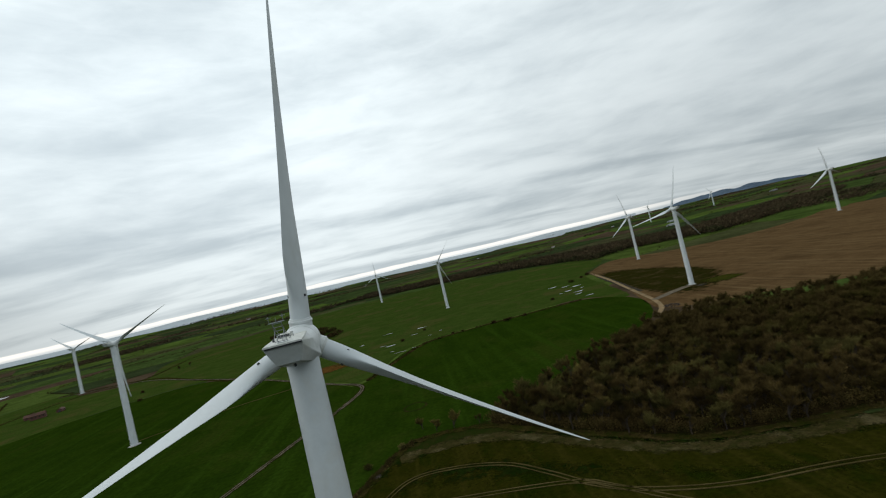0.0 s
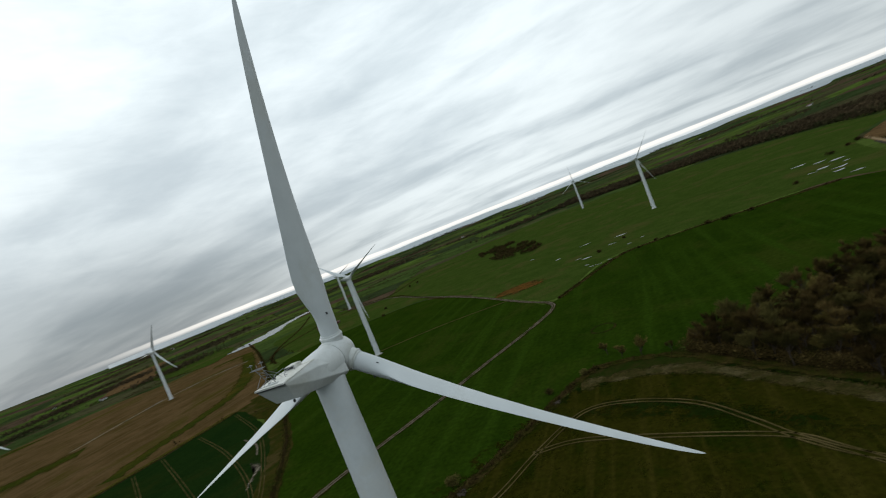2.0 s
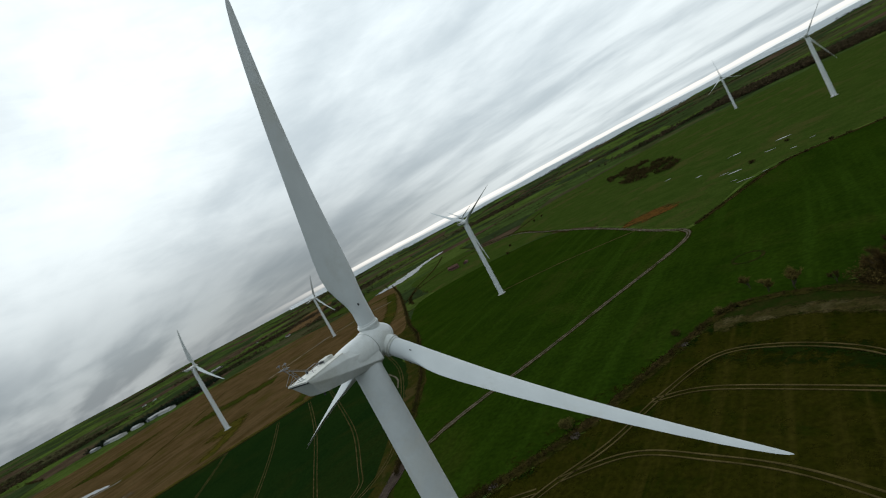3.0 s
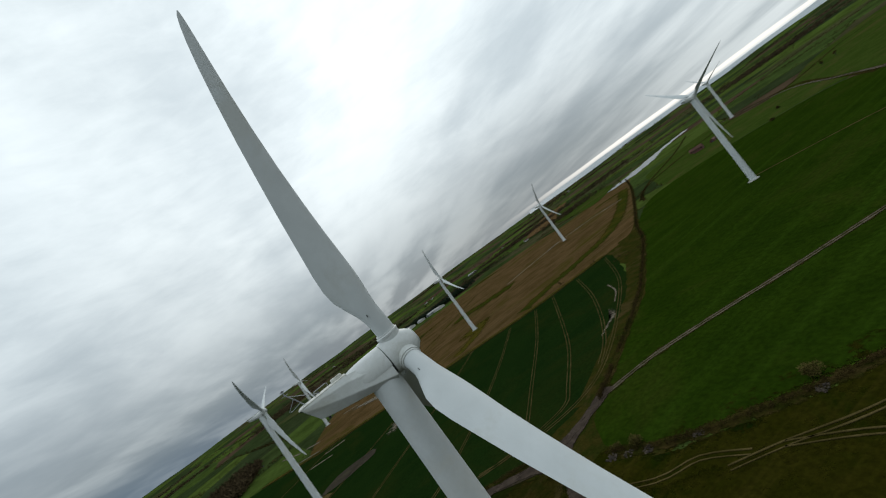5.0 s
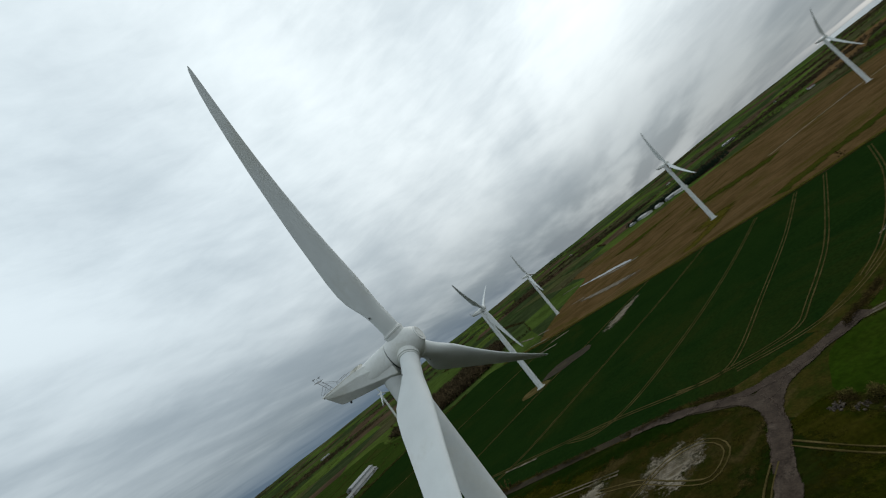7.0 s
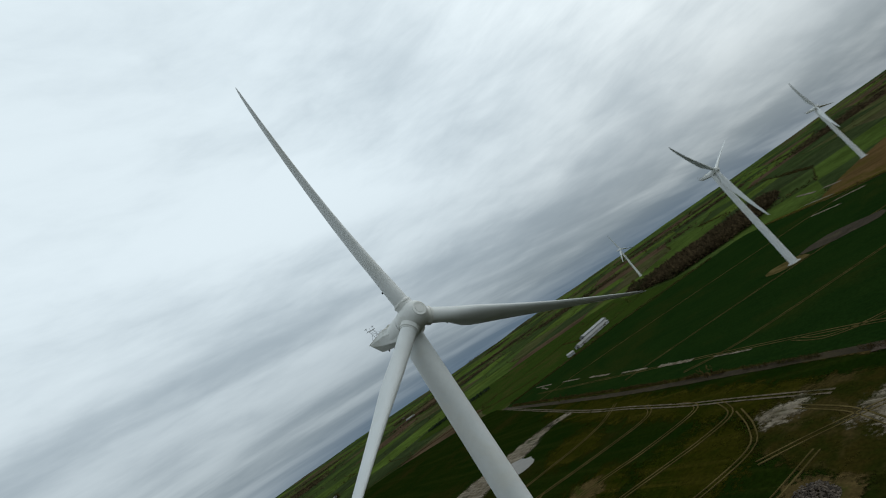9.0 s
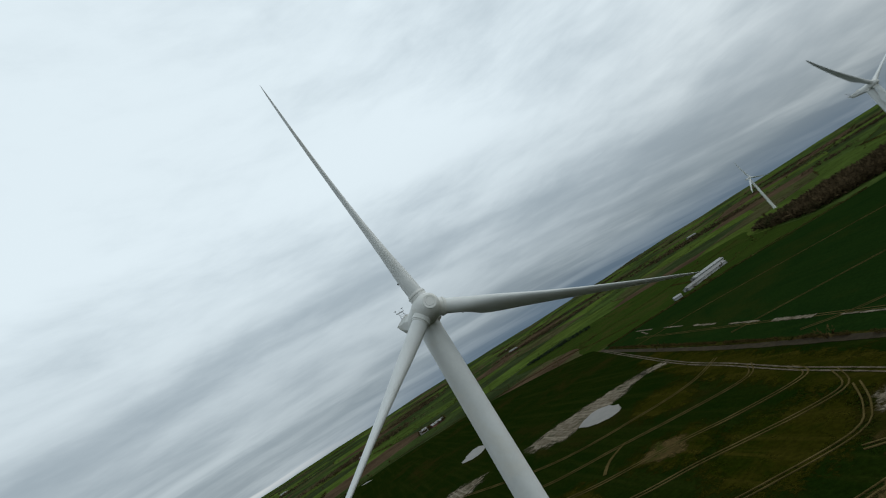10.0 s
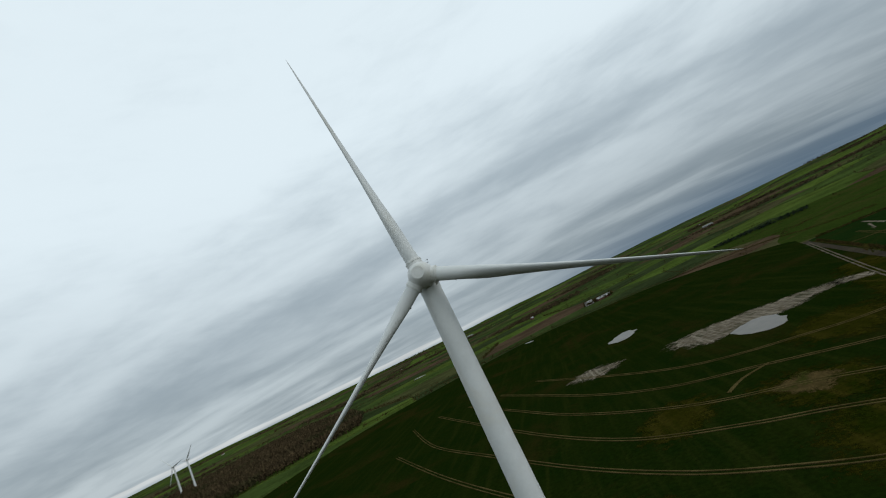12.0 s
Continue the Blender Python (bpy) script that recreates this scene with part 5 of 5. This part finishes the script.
near_wood()
hedge([(40, 168), (60, 148), (85, 125), (106, 108), (135, 100), (169, 94), (235, 76), (301, 56)], 5.5, 6.0, 0.02, "tangled brown brush along the foot of the wood", WOOD_MIX, 90, 21, "brush", 0.0, 0.32)
hedge([(41, 172), (81, 194), (134, 227), (180, 257), (217, 262), (258, 240), (302, 221)], 5.5, 6.0, 0.02, "tangled brown brush along the back of the wood", WOOD_MIX, 70, 22, "brush", 0.0, 0.32)
for x, y, kind, size in ((4, 183, 2, 1.35), (20, 174, 2, 1.7), (11, 176, 6, 1.4), (33, 171, 4, 0.9), (46, 166, 0, 1.1), (50, 160, 3, 1.1), (43, 171, 5, 1.0), (-396, 784, 1, 1.2), (-409, 771, 3, 1.0), ):
    bare_tree(x, y, kind, size, x * 37 % 360, "pale brown leafless tree standing by a hedge" if kind in (2, 6) else "small brown leafless tree standing by a hedge")


def bush(x, y, size, seed, material=HEDGE, label="dark thorn bush standing in the pasture"):
    rng = np.random.default_rng(seed)
    v, f = tufts(np.array([(x + rng.normal() * size * 0.25, y + rng.normal() * size * 0.25, 0) for _ in range(5)]), rng.uniform(0.6, 1.0, 5) * size, 220, rng, fine=0.4)
    tagged(new("bush", array_mesh("bush", v, f, material)), label, "bush", "bushes in the pasture")


for k, (x, y, s) in enumerate(((99, 442, 4.5), (112, 436, 5.0), (118, 442, 4.0), (134, 438, 4.5), (51, 443, 3.0), (34, 432, 2.5), (22, 519, 3.5), (-7, 476, 4.0), (190, 501, 4), (267, 629, 5), (295, 657, 6), (313, 673, 6), (-338, 530, 4), (-372, 597, 5))):
    bush(x, y, s, 60 + k)
for k, (x, y, s) in enumerate(((-53, 95, 4.5), (-88, 55, 4.0), (-94, 50, 3.2), (-23, 153, 3.0), (-7, 166, 3.5))):
    bush(x, y, s, 90 + k, OLIVE_TWIG, "pale brown leafless bush beside a hedge")

# ---- farms ----


def gable(length, width, wall, ridge, over=0.5):
    """Roof of two slopes along x, with thickness."""
    h, w_ = length / 2 + over, width / 2 + over
    low = wall - over * (ridge - wall) / (width / 2)
    top = [Vector((-h, -w_, low)), Vector((-h, 0, ridge)), Vector((-h, w_, low)), Vector((-h, w_, low + 0.25)), Vector((-h, 0, ridge + 0.28)), Vector((-h, -w_, low + 0.25))]
    return loft([top, [Vector((h, p.y, p.z)) for p in top]])


def gable_walls(length, width, wall, ridge):
    h, w_ = length / 2, width / 2
    ring = [Vector((-h, -w_, 0)), Vector((-h, -w_, wall)), Vector((-h, 0, ridge - 0.05)), Vector((-h, w_, wall)), Vector((-h, w_, 0))]
    return loft([ring, [Vector((h, p.y, p.z)) for p in ring]])


def building(name, x, y, turn, length, width, wall, ridge, wall_mat, roof_mat, label, windows=0, chimney=False, doors=1):
    root = tagged(new(name), label, "house" if name == "farmhouse" else "barn", "farm buildings")
    root.matrix_basis = pose(x, y, height(x, y), 0, 0, turn)
    part("wall", mesh_of("wall", *gable_walls(length, width, wall, ridge), wall_mat), root)
    roof = part("roof", mesh_of("roof", *gable(length, width, wall, ridge), roof_mat), root)
    for k in range(windows):
        px = -length / 2 + length * (k + 0.5) / windows
        for s in (-1, 1):
            part("window", mesh_of("window", *box(px - 0.6, px + 0.6, s * width / 2 - 0.06, s * width / 2 + 0.06, wall * 0.45, wall * 0.8), PANE), root)
    for k in range(doors):
        s = 1 if k % 2 else -1
        part("door", mesh_of("door", *box(s * length / 2 - 0.08, s * length / 2 + 0.08, -width * 0.18, width * 0.18, 0, wall * 0.8), SEAM_AND_SHADE), root)
    if chimney:
        part("chimney", mesh_of("chimney", *box(-length * 0.3, -length * 0.3 + 0.9, -0.5, 0.5, ridge - 0.8, ridge + 1.4, 0.04), BRICK), roof)
    return root


building("barn", -448, -404, 184, 82, 10, 3.4, 5.4, SHEETS, WHITE_ROOF, "long low livestock barn with a pale sheet roof", doors=2)
building("barn", -496, -442, 184, 66, 10, 3.4, 5.4, SHEETS, SHEETS, "long low livestock barn with a grey sheet roof", doors=2)
building("barn", -383, -394, 150, 10, 7, 3.2, 4.6, SHEETS, SHEETS, "small grey shed beside the long barns")
building("farmhouse", -512, 602, 24, 16, 8, 5.4, 8.4, BRICK, CLAY_TILE, "red brick farmhouse with a clay tile roof", 4, True)
building("barn", -531, 619, 24, 20, 9, 3.6, 6.2, BRICK, CLAY_TILE, "red brick barn with a clay tile roof", 3)
building("barn", -498, 622, 114, 14, 7, 3.0, 5.0, BRICK, CLAY_TILE, "small red brick outbuilding", 2)
FARM = [(-1358, 164, 20, 42, 20, 6, 9), (-1388, 153, 20, 36, 18, 6, 9), (-1335, 202, 20, 30, 16, 5, 8), (-1317, 240, 110, 36, 18, 6, 9), (-1288, 261, 20, 46, 20, 6, 9), (-1406, 121, 20, 24, 14, 5, 7), (-1372, 207, 110, 24, 12, 5, 7)]
for k, (x, y, turn, a, b, c, d) in enumerate(FARM):
    building("barn", x, y, turn, a, b, c, d, SHEETS if k % 2 else RENDER, WHITE_ROOF if k in (0, 4) else SHEETS, "farm shed with a pale roof among dark firs")
woodland("fir_belt", [(-1436, 99), (-1342, 218), (-1277, 315), (-1264, 403), (-1332, 348), (-1424, 195)], 7.0, 13, 26, "dark evergreen trees round the farm", 41, FIR)
rng = random.Random(77)
for k in range(26):
    a, r = rng.uniform(0, 2 * math.pi), rng.uniform(1300, 3000)
    x, y = r * math.sin(a), r * math.cos(a)
    if any(inside(x, y, poly) for poly in NEAR):
        continue
    if k % 3:
        building("farmhouse", x, y, rng.uniform(0, 180), 15, 8, 5.4, 8.6, RENDER if k % 2 else BRICK, CLAY_TILE if k % 2 else SHEETS, "distant farmhouse among fields", 3, True)
    else:
        building("barn", x, y, rng.uniform(0, 180), 40, 18, 5, 8, SHEETS, WHITE_ROOF if k % 2 else SHEETS, "distant farm shed among fields")
building("farmhouse", -101, -897, 15, 16, 8, 5.4, 8.6, RENDER, SHEETS, "white farmhouse beyond the hedge", 3, True)
building("barn", -132, -892, 15, 30, 12, 4, 7, BRICK, SHEETS, "farm barn beyond the hedge")
woodland("garden_trees", [(-92, -884), (-146, -878), (-159, -914), (-83, -921)], 9.0, 8, 30, "dark trees round a farm", 43, HEDGE)
woodland("fir_belt", [(-471, -749), (-343, -829), (-336, -807), (-456, -728)], 6.0, 6, 30, "dark row of evergreen trees beyond the hedge", 42, FIR)


# ---- the stone heap by the track ----
def stone_heap(x, y, wide, tall, count, seed):
    rng = np.random.default_rng(seed)
    pieces = []
    for _ in range(count):
        a, r = rng.uniform(0, 6.283), wide * math.sqrt(rng.random())
        z = tall * max(0.0, 1 - (r / wide) ** 1.5) * rng.uniform(0.6, 1.0)
        s = rng.uniform(0.12, 0.42)
        c = Vector((x + r * math.cos(a), y + r * math.sin(a), z + s * 0.3))
        m = Euler([rng.uniform(0, 6) for _ in range(3)]).to_matrix()
        pts = [c + m @ Vector((dx * s * rng.uniform(0.6, 1), dy * s * rng.uniform(0.6, 1), dz * s * rng.uniform(0.4, 0.8))) for dx in (-1, 1) for dy in (-1, 1) for dz in (-1, 1)]
        pieces.append((pts, [(0, 1, 3, 2), (4, 6, 7, 5), (0, 4, 5, 1), (2, 3, 7, 6), (0, 2, 6, 4), (1, 5, 7, 3)]))
    tagged(new("stone_heap", mesh_of("stone_heap", *joined(*pieces), STONE)), "heap of pale rubble stones on the field edge", "stone heap", kind="stuff")


soft_patch("bare_patch", [(-82, -21), (-80, -8), (-69, -6), (-65, -15), (-71, -25)], 0.3, EARTH, "brown bare ground under a stone heap")
stone_heap(-74, -16, 5.5, 1.3, 520, 5)
stone_heap(230, 309, 7, 1.6, 160, 6)

for x, y, wide, tall, count, seed in ((-93, 46, 2.4, 0.6, 60, 7), (-88, 50, 2.0, 0.5, 40, 8), (-82, 54, 2.2, 0.6, 50, 9), (-70, 65, 1.8, 0.5, 36, 10), (-47, 90, 2.0, 0.6, 40, 11), (-18, 143, 1.8, 0.5, 30, 12), (296, 361, 5, 0.7, 60, 13)):
    stone_heap(x, y, wide, tall, count, seed)
